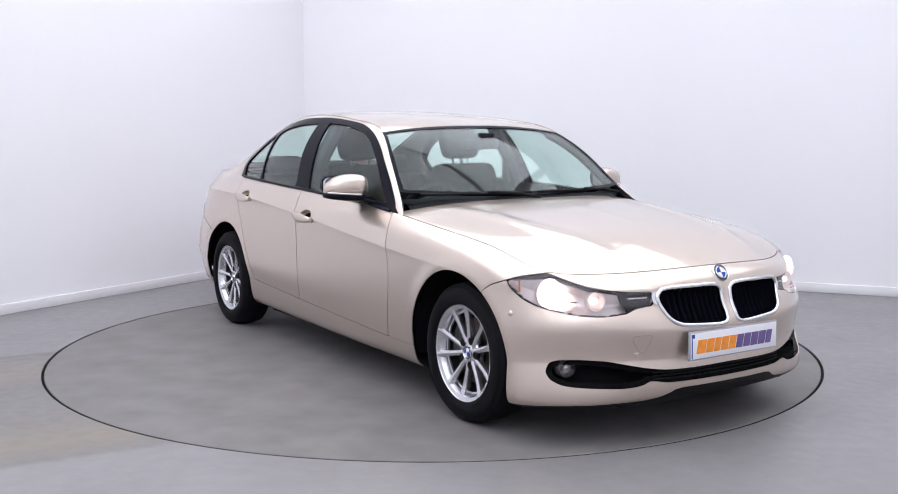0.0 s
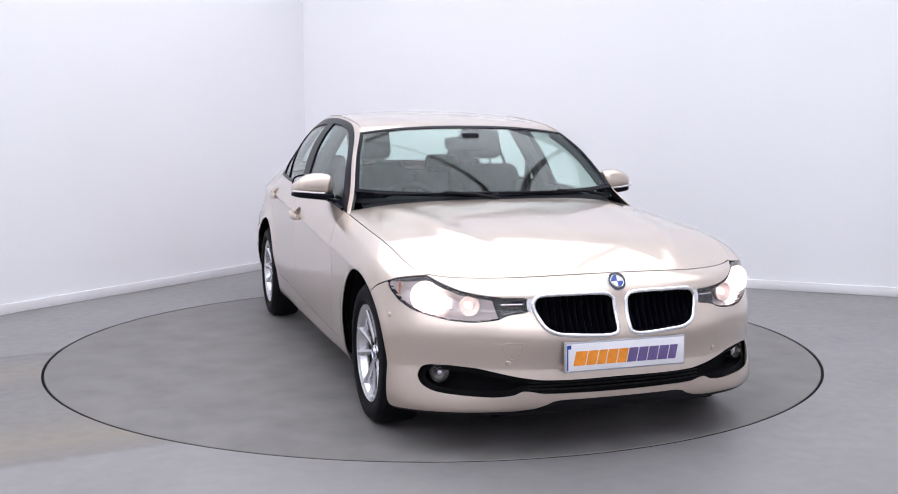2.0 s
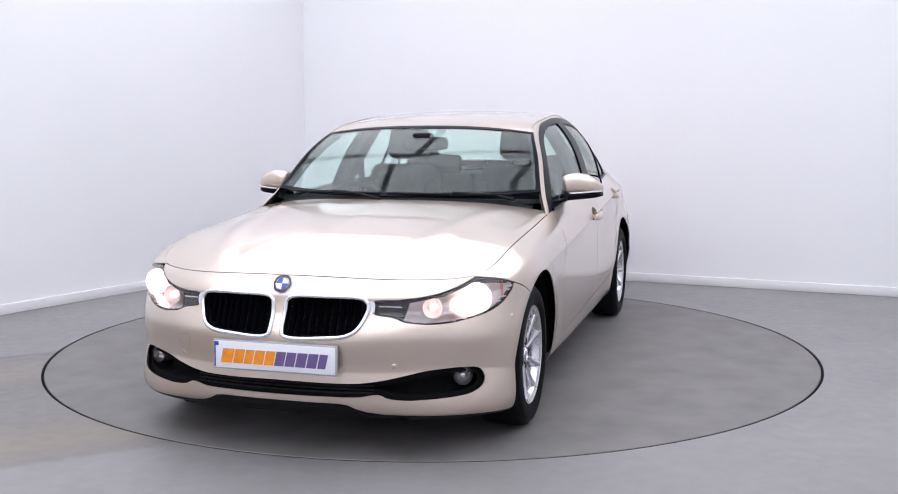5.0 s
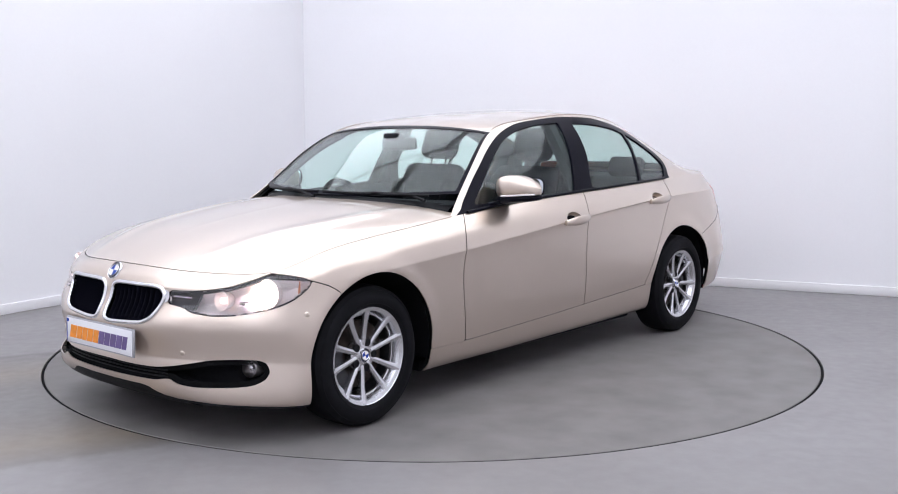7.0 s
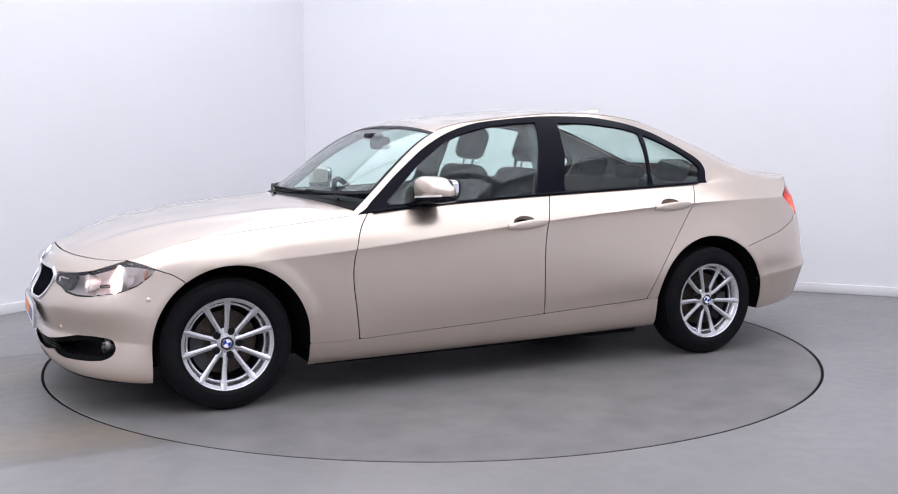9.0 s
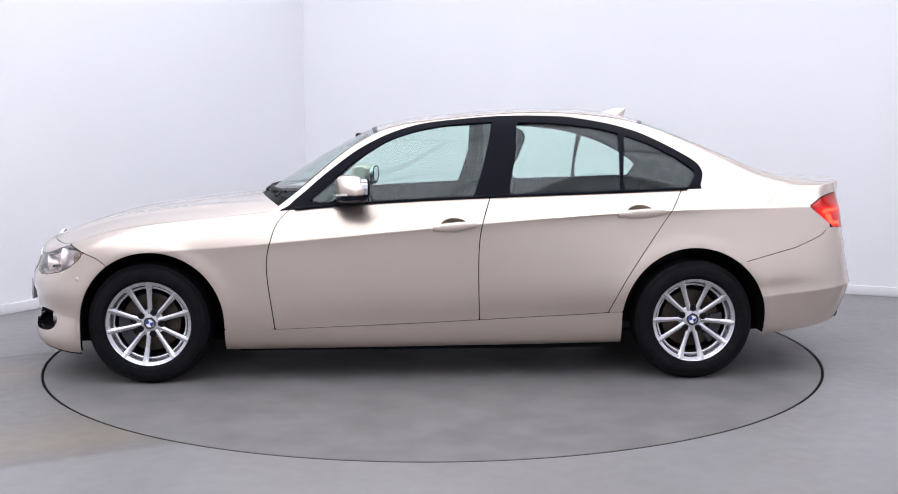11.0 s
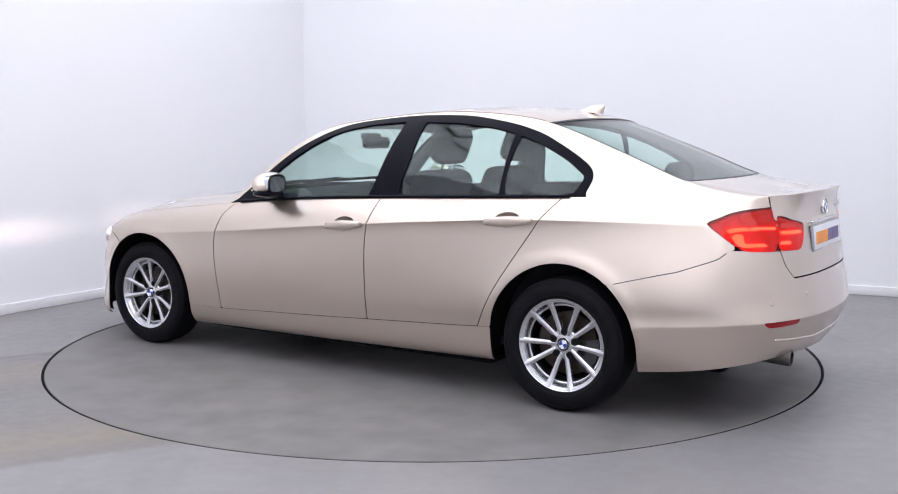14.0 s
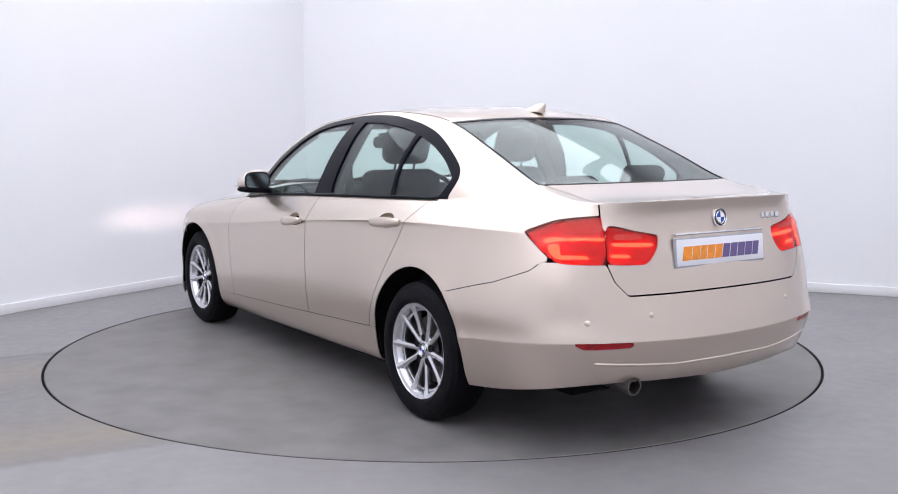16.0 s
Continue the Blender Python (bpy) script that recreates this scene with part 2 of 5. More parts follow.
def wall(name, start, along, length, label):
    out = along.cross(Vector((0, 0, 1)))
    if out.dot(start) < 0:
        out = -out
    bm = bmesh.new()
    n = 24
    a = [bm.verts.new(start + along * length * k / n) for k in range(n + 1)]
    b = [bm.verts.new(v.co + Vector((0, 0, HIGH))) for v in a]
    c = [bm.verts.new(v.co + out * 0.15) for v in a]
    d = [bm.verts.new(v.co + out * 0.15) for v in b]
    for k in range(n):
        bm.faces.new((a[k], a[k + 1], b[k + 1], b[k]))
        bm.faces.new((c[k], d[k], d[k + 1], c[k + 1]))
        bm.faces.new((b[k], b[k + 1], d[k + 1], d[k]))
    tagged(part(name, bm, WALL, smooth=False), label, "wall", kind="structure")
    bm = bmesh.new()
    mid = start + along * length / 2 - out * 0.009
    turn = Matrix.Translation(mid) @ Matrix.Rotation(math.atan2(along.y, along.x), 4, "Z")
    box(bm, (0, 0, 0.0375), (length, 0.018, 0.075), 0.005, turn)
    tagged(part("baseboard", bm, TRIM), "white painted skirting board along the wall", "skirting", kind="structure")


def build_room():
    far_a = CORNER + ALONG_A * LEN_A
    far_b = CORNER + ALONG_B * LEN_B
    wall("wall_west", CORNER, ALONG_A, LEN_A, "plain white painted studio wall")
    wall("wall_north", CORNER, ALONG_B, LEN_B, "plain white painted studio wall")
    # two unseen walls, brought in close so their bounce brightens the car
    wall("unseen_wall_east", far_b, ALONG_A, LEN_A, "plain white painted studio wall")
    wall("unseen_wall_south", far_a, ALONG_B, LEN_B, "plain white painted studio wall")
    bm = bmesh.new()
    c = [CORNER, far_b, far_b + ALONG_A * LEN_A, far_a]
    low = [bm.verts.new(v + Vector((0, 0, HIGH))) for v in c]
    up = [bm.verts.new(v + Vector((0, 0, HIGH + 0.15))) for v in c]
    bm.faces.new(low[::-1])
    bm.faces.new(up)
    tagged(part("ceiling", bm, WALL, smooth=False), "white studio ceiling", "ceiling", kind="structure")


PANELS = [CORNER + ALONG_B * (1.05 + 2.05 * i) + ALONG_A * (1.50 + 2.05 * j) for i in range(4) for j in range(5)]


def build_panels():
    first = None
    turn = math.degrees(math.atan2(ALONG_B.y, ALONG_B.x))
    for x, y, _ in PANELS:
        m = pose(x, y, HIGH - 0.03, 0, 0, turn)
        if first:
            copy_thing(first, m)
            continue
        first = thing("ceiling_light", "square white glowing ceiling light panel", "ceiling light", m, "ceiling lights")
        bm = bmesh.new()
        for s in (-1, 1):
            box(bm, (s * 0.985, 0, 0), (0.03, 2.0, 0.05), 0.006)
            box(bm, (0, s * 0.985, 0), (1.94, 0.03, 0.05), 0.006)
        part("frame", bm, TRIM, first)
        bm = bmesh.new()
        box(bm, (0, 0, -0.005), (1.94, 1.94, 0.02), 0.004)
        part("diffuser", bm, PANEL, first)


build_floor()
turntable = build_turntable()
build_room()
build_panels()

# ======== the car's outer skin: a net of long curves, one half, x forward, y to its left ========
def spline(knots, values):
    """A natural cubic spline through values (n x k) at the knots; returns a function of an array."""
    t, v = np.asarray(knots, float), np.asarray(values, float)
    n = len(t)
    h = np.diff(t)
    a, b = np.zeros((n, n)), np.zeros((n,) + v.shape[1:])
    a[0, 0] = a[-1, -1] = 1
    for i in range(1, n - 1):
        a[i, i - 1], a[i, i], a[i, i + 1] = h[i - 1], 2 * (h[i - 1] + h[i]), h[i]
        b[i] = 6 * ((v[i + 1] - v[i]) / h[i] - (v[i] - v[i - 1]) / h[i - 1])
    m = np.linalg.solve(a, b)

    def at(q):
        q = np.asarray(q, float)
        i = np.clip(np.searchsorted(t, q, side="right") - 1, 0, n - 2)
        d0, d1, w = (t[i + 1] - q)[..., None], (q - t[i])[..., None], h[i][..., None]
        return (m[i] * d0 ** 3 + m[i + 1] * d1 ** 3) / (6 * w) + (v[i] / w - m[i] * w / 6) * d0 + (v[i + 1] / w - m[i + 1] * w / 6) * d1
    return at


# each level runs from the nose, round the corner, along the flank and round the tail
L0 = [(2.114, 0, .175), (2.109, .2, .175), (2.08, .4, .172), (2.025, .585, .17), (1.925, .728, .165), (1.795, .83, .16), (1.62, .845, .16), (1.4, .85, .17), (1.0, .822, .172), (.5, .820, .174),
      (0, .820, .178), (-.6, .820, .184), (-1.0, .824, .19), (-1.4, .855, .205), (-1.8, .85, .235), (-2.05, .81, .265), (-2.2, .72, .29), (-2.285, .55, .30), (-2.34, .3, .295), (-2.355, 0, .285)]
L1 = [(2.164, 0, .24), (2.158, .2, .24), (2.123, .4, .235), (2.055, .588, .225), (1.942, .745, .215), (1.803, .846, .21), (1.62, .872, .21), (1.4, .872, .215), (1.0, .853, .21), (.5, .852, .21),
      (0, .852, .215), (-.6, .852, .222), (-1.0, .855, .228), (-1.4, .875, .25), (-1.8, .872, .30), (-2.05, .83, .33), (-2.215, .735, .35), (-2.32, .56, .36), (-2.38, .3, .355), (-2.395, 0, .35)]
L2 = [(2.160, 0, .36), (2.153, .2, .36), (2.113, .4, .36), (2.031, .58, .36), (1.92, .735, .355), (1.80, .832, .345), (1.62, .882, .33), (1.4, .882, .30), (1.0, .869, .268), (.5, .867, .275),
      (0, .867, .292), (-.6, .867, .318), (-1.0, .871, .338), (-1.4, .893, .38), (-1.8, .893, .44), (-2.05, .858, .462), (-2.245, .759, .476), (-2.352, .577, .478), (-2.416, .302, .472), (-2.431, 0, .468)]
L3 = [(2.183, 0, .49), (2.175, .2, .49), (2.134, .4, .495), (2.046, .58, .50), (1.930, .737, .50), (1.802, .834, .49), (1.62, .883, .47), (1.4, .888, .47), (1.0, .884, .46), (.5, .884, .47),
      (0, .884, .48), (-.6, .885, .50), (-1.0, .889, .53), (-1.4, .895, .58), (-1.8, .888, .60), (-2.05, .846, .59), (-2.229, .748, .575), (-2.335, .569, .57), (-2.398, .3, .565), (-2.413, 0, .56)]
L4 = [(2.146, 0, .57), (2.140, .2, .57), (2.099, .4, .575), (2.013, .58, .58), (1.899, .727, .585), (1.79, .825, .59), (1.62, .880, .60), (1.4, .891, .615), (1.0, .889, .638), (.5, .888, .672),
      (0, .887, .716), (-.6, .882, .764), (-1.0, .873, .792), (-1.4, .866, .80), (-1.8, .846, .79), (-2.05, .808, .75), (-2.22, .733, .70), (-2.32, .56, .67), (-2.378, .30, .665), (-2.393, 0, .66)]
L5 = [(2.128, 0, .65), (2.122, .2, .65), (2.08, .4, .648), (1.99, .58, .648), (1.875, .735, .65), (1.775, .825, .655), (1.62, .878, .67), (1.4, .893, .685), (1.0, .892, .708), (.5, .893, .75),
      (0, .891, .795), (-.6, .886, .843), (-1.0, .877, .870), (-1.4, .862, .886), (-1.8, .825, .892), (-2.05, .770, .893), (-2.2, .685, .885), (-2.30, .53, .87), (-2.345, .28, .86), (-2.357, 0, .855)]
L6 = [(2.10, 0, .69), (2.093, .2, .69), (2.05, .4, .685), (1.955, .58, .683), (1.85, .725, .69), (1.767, .803, .70), (1.62, .857, .737), (1.4, .866, .767), (1.0, .861, .80), (.5, .853, .84),
      (0, .856, .87), (-.6, .851, .905), (-1.0, .835, .925), (-1.4, .812, .938), (-1.8, .772, .943), (-2.05, .722, .945), (-2.18, .652, .945), (-2.29, .51, .945), (-2.335, .27, .945), (-2.348, 0, .945)]
L7 = [(2.055, 0, .718), (2.047, .2, .716), (2.0, .4, .708), (1.91, .58, .703), (1.825, .70, .712), (1.745, .755, .737), (1.60, .782, .782), (1.4, .792, .815), (1.0, .795, .856), (.5, .797, .906),
      (0, .812, .938), (-.6, .808, .962), (-1.0, .79, .975), (-1.4, .757, .988), (-1.8, .715, .995), (-2.05, .672, .998), (-2.19, .61, 1.005), (-2.305, .48, 1.012), (-2.35, .25, 1.017), (-2.36, 0, 1.018)]
LEVELS = [np.array(q, float) for q in (L0, L1, L2, L3, L4, L5, L6, L7)]
# the doors tuck in just above the sill
TUCK = 0.65 * LEVELS[2] + 0.35 * LEVELS[3]
TUCK[7:14, 1] = (.884, .875, .873, .873, .873, .879, .892)
TUCK[7:14, 2] = LEVELS[2][7:14, 2] + (.06, .055, .055, .055, .055, .06, .07)
LEVELS.insert(3, TUCK)
KNOTS = np.array([0.0, 0.2001, 0.4041, 0.6032, 0.7923, 0.9415, 1.1205, 1.3409, 1.7415, 2.2415, 2.7419, 3.3426, 3.7438, 4.1441, 4.5445, 4.7991, 4.9949, 5.1965, 5.4629, 5.7633])
ENDU = KNOTS[-1]
LINES = [spline(KNOTS, q) for q in LEVELS]
ARCHES = [(1.383, 0.318, 0.366), (-1.402, 0.318, 0.374)]


def arch_distance(x, z):
    """How far outside the wheel openings a point of the flank lies."""
    d = np.full(np.shape(x), 9.0)
    for cx, cz, r in ARCHES:
        d = np.minimum(d, np.where(z > cz, np.hypot(x - cx, z - cz), np.abs(x - cx)) - r)
    return d


def flank(u, v):
    """The lower body at u (metres along) and v (0 to 8, the level)."""
    u, v = np.asarray(u, float), np.asarray(v, float)
    p = np.stack([c(u) for c in LINES], -2)
    out = np.zeros(u.shape + (3,))
    for lo, hi in ((0, 2), (2, 6), (6, 8)):
        s = spline(range(lo, hi + 1), np.moveaxis(p[..., lo:hi + 1, :], -2, 0).reshape(hi - lo + 1, -1))
        m = (v >= lo) & (v <= hi)
        vals = sorted(set(np.round(v[m], 6)))
        for q in vals:
            mm = np.abs(v - q) < 1e-5
            out[mm] = s(np.array(q)).reshape(u.shape + (3,))[mm]
    d = arch_distance(out[..., 0], out[..., 2])
    side = np.abs(out[..., 1]) > 0.6
    lip = np.exp(-((d - 0.01) / 0.045) ** 2) * 0.007 * (out[..., 2] < 0.8) * side * np.clip((out[..., 2] - 0.2) / 0.2, 0, 1)
    out[..., 1] += lip
    return out


def u_of_x(x):
    """Where along the top level the flank has this x."""
    q = np.linspace(KNOTS[4], KNOTS[17], 800)
    xs = LINES[8](q)[:, 0]
    return np.interp(-np.asarray(x, float), -xs, q)


# the upper edge of the greenhouse sides: windscreen pillar, roof rail, rear window, boot edge
RAIL_X = [.78, .66, .45, .22, -.05, -.5, -.9, -1.15, -1.4, -1.7, -1.95, -2.12, -2.25]
RAIL = [(.78, .787, .881), (.66, .738, .972), (.45, .674, 1.150), (.22, .598, 1.290), (-.05, .580, 1.345), (-.5, .568, 1.385), (-.88, .560, 1.376), (-1.15, .535, 1.335), (-1.41, .545, 1.247),
        (-1.68, .562, 1.140), (-1.92, .577, 1.052), (-2.12, .590, 1.018), (-2.25, .552, 1.010)]
rail_at = spline([-x for x in RAIL_X], RAIL)


def rail(x):
    return rail_at(-np.asarray(x, float))


def cabin_side(x, v):
    """The side of the greenhouse, v 0 at the belt, 1 at the rail."""
    x, v = np.asarray(x, float), np.asarray(v, float)
    lo, hi = LINES[8](u_of_x(x)), rail(x)
    p = lo * (1 - v[..., None]) + hi * v[..., None]
    tall = np.clip((hi[..., 2] - lo[..., 2]) / 0.4, 0, 1)
    p[..., 1] += np.interp(-x, [-0.5, 0.1, 0.9], [0.012, 0.036, 0.055]) * 4 * v * (1 - v) * tall * (0.75 + 0.5 * v)
    p[..., 2] += 0.018 * 4 * v * (1 - v) * v * tall
    return p


def coons(edge, centre, front, back, s, w):
    """A patch: edge(s) at w = 1, centre(s) at w = 0, front(w) at s = 0 and back(w) at s = 1."""
    s, w = s[..., None], w[..., None]
    e, c, f, b = edge(s[..., 0]), centre(s[..., 0]), front(w[..., 0]), back(w[..., 0])
    f0, f1, b0, b1 = (q(np.array([k]))[0] for q, k in ((front, 0.0), (front, 1.0), (back, 0.0), (back, 1.0)))
    return (1 - w) * c + w * e + (1 - s) * f + s * b - ((1 - s) * ((1 - w) * f0 + w * f1) + s * ((1 - w) * b0 + w * b1))


def arc(a, b, power=2.2, ahead=0.0):
    """A cross curve from the centre a to the side b, drooping late."""
    a, b = np.array(a, float), np.array(b, float)

    def at(w):
        w = np.asarray(w, float)[..., None]
        k = np.concatenate([np.abs(w) ** 2, w, np.abs(w) ** power], -1)
        return a + (b - a) * k
    return at


def curve(points):
    q = np.array(points, float)
    t = np.concatenate([[0], np.cumsum(np.linalg.norm(np.diff(q, axis=0), axis=1))])
    f = spline(t / t[-1], q)
    return lambda s: f(np.asarray(s, float))


HOOD_U0, HOOD_X1 = KNOTS[4] + 0.35 * (KNOTS[5] - KNOTS[4]), 0.70
COWL = LINES[8](u_of_x(HOOD_X1)) + np.array([0, -0.012, 0.004])
WS_LOW, WS_TOP = rail(0.645), rail(0.235)
BL_TOP, BL_LOW = rail(-1.16), rail(-1.91)
DECK_END = rail(-2.25)
hood_centre = curve([(2.055, 0, .718), (1.95, 0, .760), (1.84, 0, .800), (1.66, 0, .850), (1.49, 0, .879), (1.15, 0, .921), (.90, 0, .948)])


def hood(s, w):
    u1 = u_of_x(HOOD_X1)
    edge = lambda q: LINES[8](HOOD_U0 + (u1 - HOOD_U0) * q)
    front = lambda q: LINES[8](HOOD_U0 * q)
    p = coons(edge, hood_centre, front, arc((.90, 0, .948), LINES[8](u1), 3), s, w)
    p[..., 2] += 0.012 * 4 * w ** 2 * (1 - w ** 2) * np.sin(np.pi * s) ** 0.8
    # two soft ribs that spread from the grille towards the pillars
    rib = 0.42 + 0.34 * s
    p[..., 2] += 0.007 * np.exp(-((w - rib) / 0.07) ** 2) * np.clip(s * 6, 0, 1) * np.clip((1 - s) * 4, 0, 1)
    return p


def windscreen(s, w):
    edge = lambda q: rail(0.645 + (0.235 - 0.645) * q)
    centre = curve([(.875, 0, .963), (.69, 0, 1.085), (.47, 0, 1.215), (.255, 0, 1.322)])
    return coons(edge, centre, arc((.875, 0, .963), WS_LOW, 3), arc((.255, 0, 1.322), WS_TOP, 2.4), s, w)


def roof(s, w):
    edge = lambda q: rail(0.235 + (-1.16 - 0.235) * q)
    centre = curve([(.255, 0, 1.322), (.05, 0, 1.365), (-.23, 0, 1.398), (-.565, 0, 1.421), (-.85, 0, 1.421), (-1.06, 0, 1.403), (-1.25, 0, 1.358)])
    return coons(edge, centre, arc((.255, 0, 1.322), WS_TOP, 2.4), arc((-1.25, 0, 1.358), BL_TOP, 2.6), s, w)


def backlight(s, w):
    edge = lambda q: rail(-1.16 + (-1.91 + 1.16) * q)
    centre = curve([(-1.25, 0, 1.358), (-1.46, 0, 1.276), (-1.70, 0, 1.175), (-1.95, 0, 1.066)])
    return coons(edge, centre, arc((-1.25, 0, 1.358), BL_TOP, 2.6), arc((-1.95, 0, 1.066), BL_LOW, 2.5), s, w)


def deck(s, w):
    edge = lambda q: rail(-1.91 + (-2.25 + 1.91) * q)
    centre = curve([(-1.95, 0, 1.066), (-2.08, 0, 1.036), (-2.22, 0, 1.016), (-2.36, 0, 1.018)])
    u1 = u_of_x(-2.25)
    return coons(edge, centre, arc((-1.95, 0, 1.066), BL_LOW, 2.5), lambda q: LINES[8](ENDU + (u1 - ENDU) * q), s, w)


def grid(f, a, b):
    """Points of a patch on a grid, with the parameters kept beside them."""
    aa, bb = np.meshgrid(a, b, indexing="ij")
    return f(aa, bb), aa, bb


# ======== panels: pieces of the skin, cut along shut lines ========
def poly_in(poly, a, b):
    """Signed distance to a closed outline, positive inside."""
    q = np.array(poly, float)
    d = np.full(np.shape(a), 1e9)
    inside = np.zeros(np.shape(a), bool)
    for (x0, y0), (x1, y1) in zip(q, np.roll(q, -1, 0)):
        ex, ey = x1 - x0, y1 - y0
        t = np.clip(((a - x0) * ex + (b - y0) * ey) / (ex * ex + ey * ey + 1e-12), 0, 1)
        d = np.minimum(d, np.hypot(a - x0 - t * ex, b - y0 - t * ey))
        if abs(ey) > 1e-12:
            inside ^= ((y0 > b) != (y1 > b)) & (a < x0 + (b - y0) * ex / ey)
    return np.where(inside, d, -d)


def rounded(points, n=6, closed=True, pull=0.5):
    """A smooth closed outline through the points (Catmull-Rom)."""
    q = np.array(points, float)
    out = []
    m = len(q)
    for i in range(m):
        p0, p1, p2, p3 = q[i - 1], q[i], q[(i + 1) % m], q[(i + 2) % m]
        for t in np.linspace(0, 1, n, endpoint=False):
            m1, m2 = pull * (p2 - p0), pull * (p3 - p1)
            h = (2 * t ** 3 - 3 * t * t + 1, t ** 3 - 2 * t * t + t, -2 * t ** 3 + 3 * t * t, t ** 3 - t * t)
            out.append(h[0] * p1 + h[1] * m1 + h[2] * p2 + h[3] * m2)
    return np.array(out)


def along(points):
    """A smooth seam: the second coordinate as a function of the first."""
    q = np.array(sorted(points), float)
    f = spline(q[:, 0], q[:, 1:2])
    return lambda t: f(np.clip(t, q[0, 0], q[-1, 0]))[..., 0]


def straight(points):
    q = np.array(sorted(points), float)
    return lambda t: np.interp(t, q[:, 0], q[:, 1])


SEAM_FENDER = along([(.268, .761), (.402, .777), (.552, .795), (.671, .792), (.76, .769), (.834, .738), (.902, .672)])
SEAM_DOORS = along([(.29, -.288), (.503, -.282), (.65, -.282), (.811, -.299), (.953, -.345)])
SEAM_REAR = along([(.33, -.944), (.507, -1.032), (.683, -1.144), (.844, -1.254), (.99, -1.356)])
SEAM_NOSE = straight([(1.50, .30), (1.575, .585), (1.607, .625), (1.652, .654), (1.735, .684), (1.80, .702), (1.90, .74)])
SEAM_TAIL = straight([(-2.3, .80), (-2.16, .79), (-2.13, .775), (-2.10, .748), (-2.049, .728), (-1.94, .688), (-1.855, .668), (-1.625, .609), (-1.55, .60)])
BOOT_SIDE = straight([(.64, .475), (.655, .497), (.705, .544), (.777, .572), (.915, .570), (.955, .568), (1.03, .565)])
DECK_SIDE = along([(-2.4, .56), (-2.196, .555), (-2.04, .527), (-1.86, .552)])
LIP_LOW = straight([(-.01, .236), (.25, .236), (.29, .230), (.32, .214), (.36, .200), (.43, .190), (.73, .181), (.95, .168), (1.3, .16)])
HEADLAMP = rounded([(1.000, .678), (.96, .694), (.867, .705), (.786, .704), (.70, .678), (.636, .657), (.532, .641), (.450, .636), (.388, .634), (.386, .588), (.43, .580), (.474, .571), (.513, .556), (.613, .545), (.705, .549), (.80, .564),
                    (.867, .580), (.93, .608), (.985, .650)], 4, pull=0.4)
KIDNEY = rounded([(.366, .600), (.358, .632), (.325, .650), (.20, .655), (.069, .652), (.030, .636), (.022, .60), (.022, .515), (.040, .492), (.10, .487), (.243, .495), (.30, .507), (.338, .535)], 4)
INTAKE = rounded([(.838, .318), (.824, .352), (.79, .365), (.705, .368), (.60, .362), (.532, .350), (.428, .330), (.335, .318), (.20, .316), (-.2, .316), (-.2, .262), (.20, .262), (.33, .263), (.38, .272), (.415, .274), (.45, .258),
                  (.53, .250), (.70, .256), (.775, .264), (.820, .285)], 3, pull=0.3)
TAIL_OUT = rounded([(4.79, .896), (4.83, .915), (4.90, .938), (5.0, .952), (5.118, .960), (5.128, .95), (5.146, .915), (5.168, .785), (5.160, .775), (5.05, .777), (4.972, .783), (4.92, .806), (4.85, .852)], 4, pull=0.35)
TAIL_IN = rounded([(5.158, .921), (5.28, .902), (5.385, .884), (5.398, .872), (5.395, .831), (5.368, .79), (5.342, .772), (5.30, .770), (5.182, .776), (5.172, .80)], 4, pull=0.35)
REFLECTOR = rounded([(5.045, .478), (5.16, .478), (5.276, .474), (5.270, .452), (5.16, .450), (5.085, .452)], 4, pull=0.2)
WINDOWS_ALL = rounded([(.70, .86), (.685, .915), (.60, .990), (.497, 1.078), (.343, 1.192), (.19, 1.272), (.038, 1.322), (-.113, 1.346), (-.413, 1.371), (-.711, 1.370), (-.86, 1.354), (-1.02, 1.324), (-1.17, 1.278), (-1.325, 1.203),
                       (-1.445, 1.130), (-1.478, 1.075), (-1.460, 1.01), (-1.430, .95), (-1.0, .85), (0, .80)], 4, pull=0.45)
GLASS_FRONT = rounded([(.575, .928), (.53, .980), (.40, 1.098), (.342, 1.142), (.189, 1.237), (.037, 1.291), (-.144, 1.323), (-.350, 1.337), (-.368, 1.330), (-.318, 1.14), (-.262, .962), (-.20, .958), (.2, .937)], 4, pull=0.3)
GLASS_REAR = rounded([(-.452, .972), (-.480, 1.15), (-.498, 1.328), (-.515, 1.336), (-.711, 1.330), (-.92, 1.306), (-1.030, 1.279), (-1.036, 1.262), (-1.022, .992), (-1.01, .985), (-.75, .977)], 4, pull=0.25)
GLASS_QUARTER = rounded([(-1.052, .990), (-1.066, 1.255), (-1.072, 1.268), (-1.20, 1.222), (-1.33, 1.157), (-1.425, 1.090), (-1.432, 1.064), (-1.395, 1.001), (-1.37, .997)], 4, pull=0.25)
DOOR_GAP = 0.0026


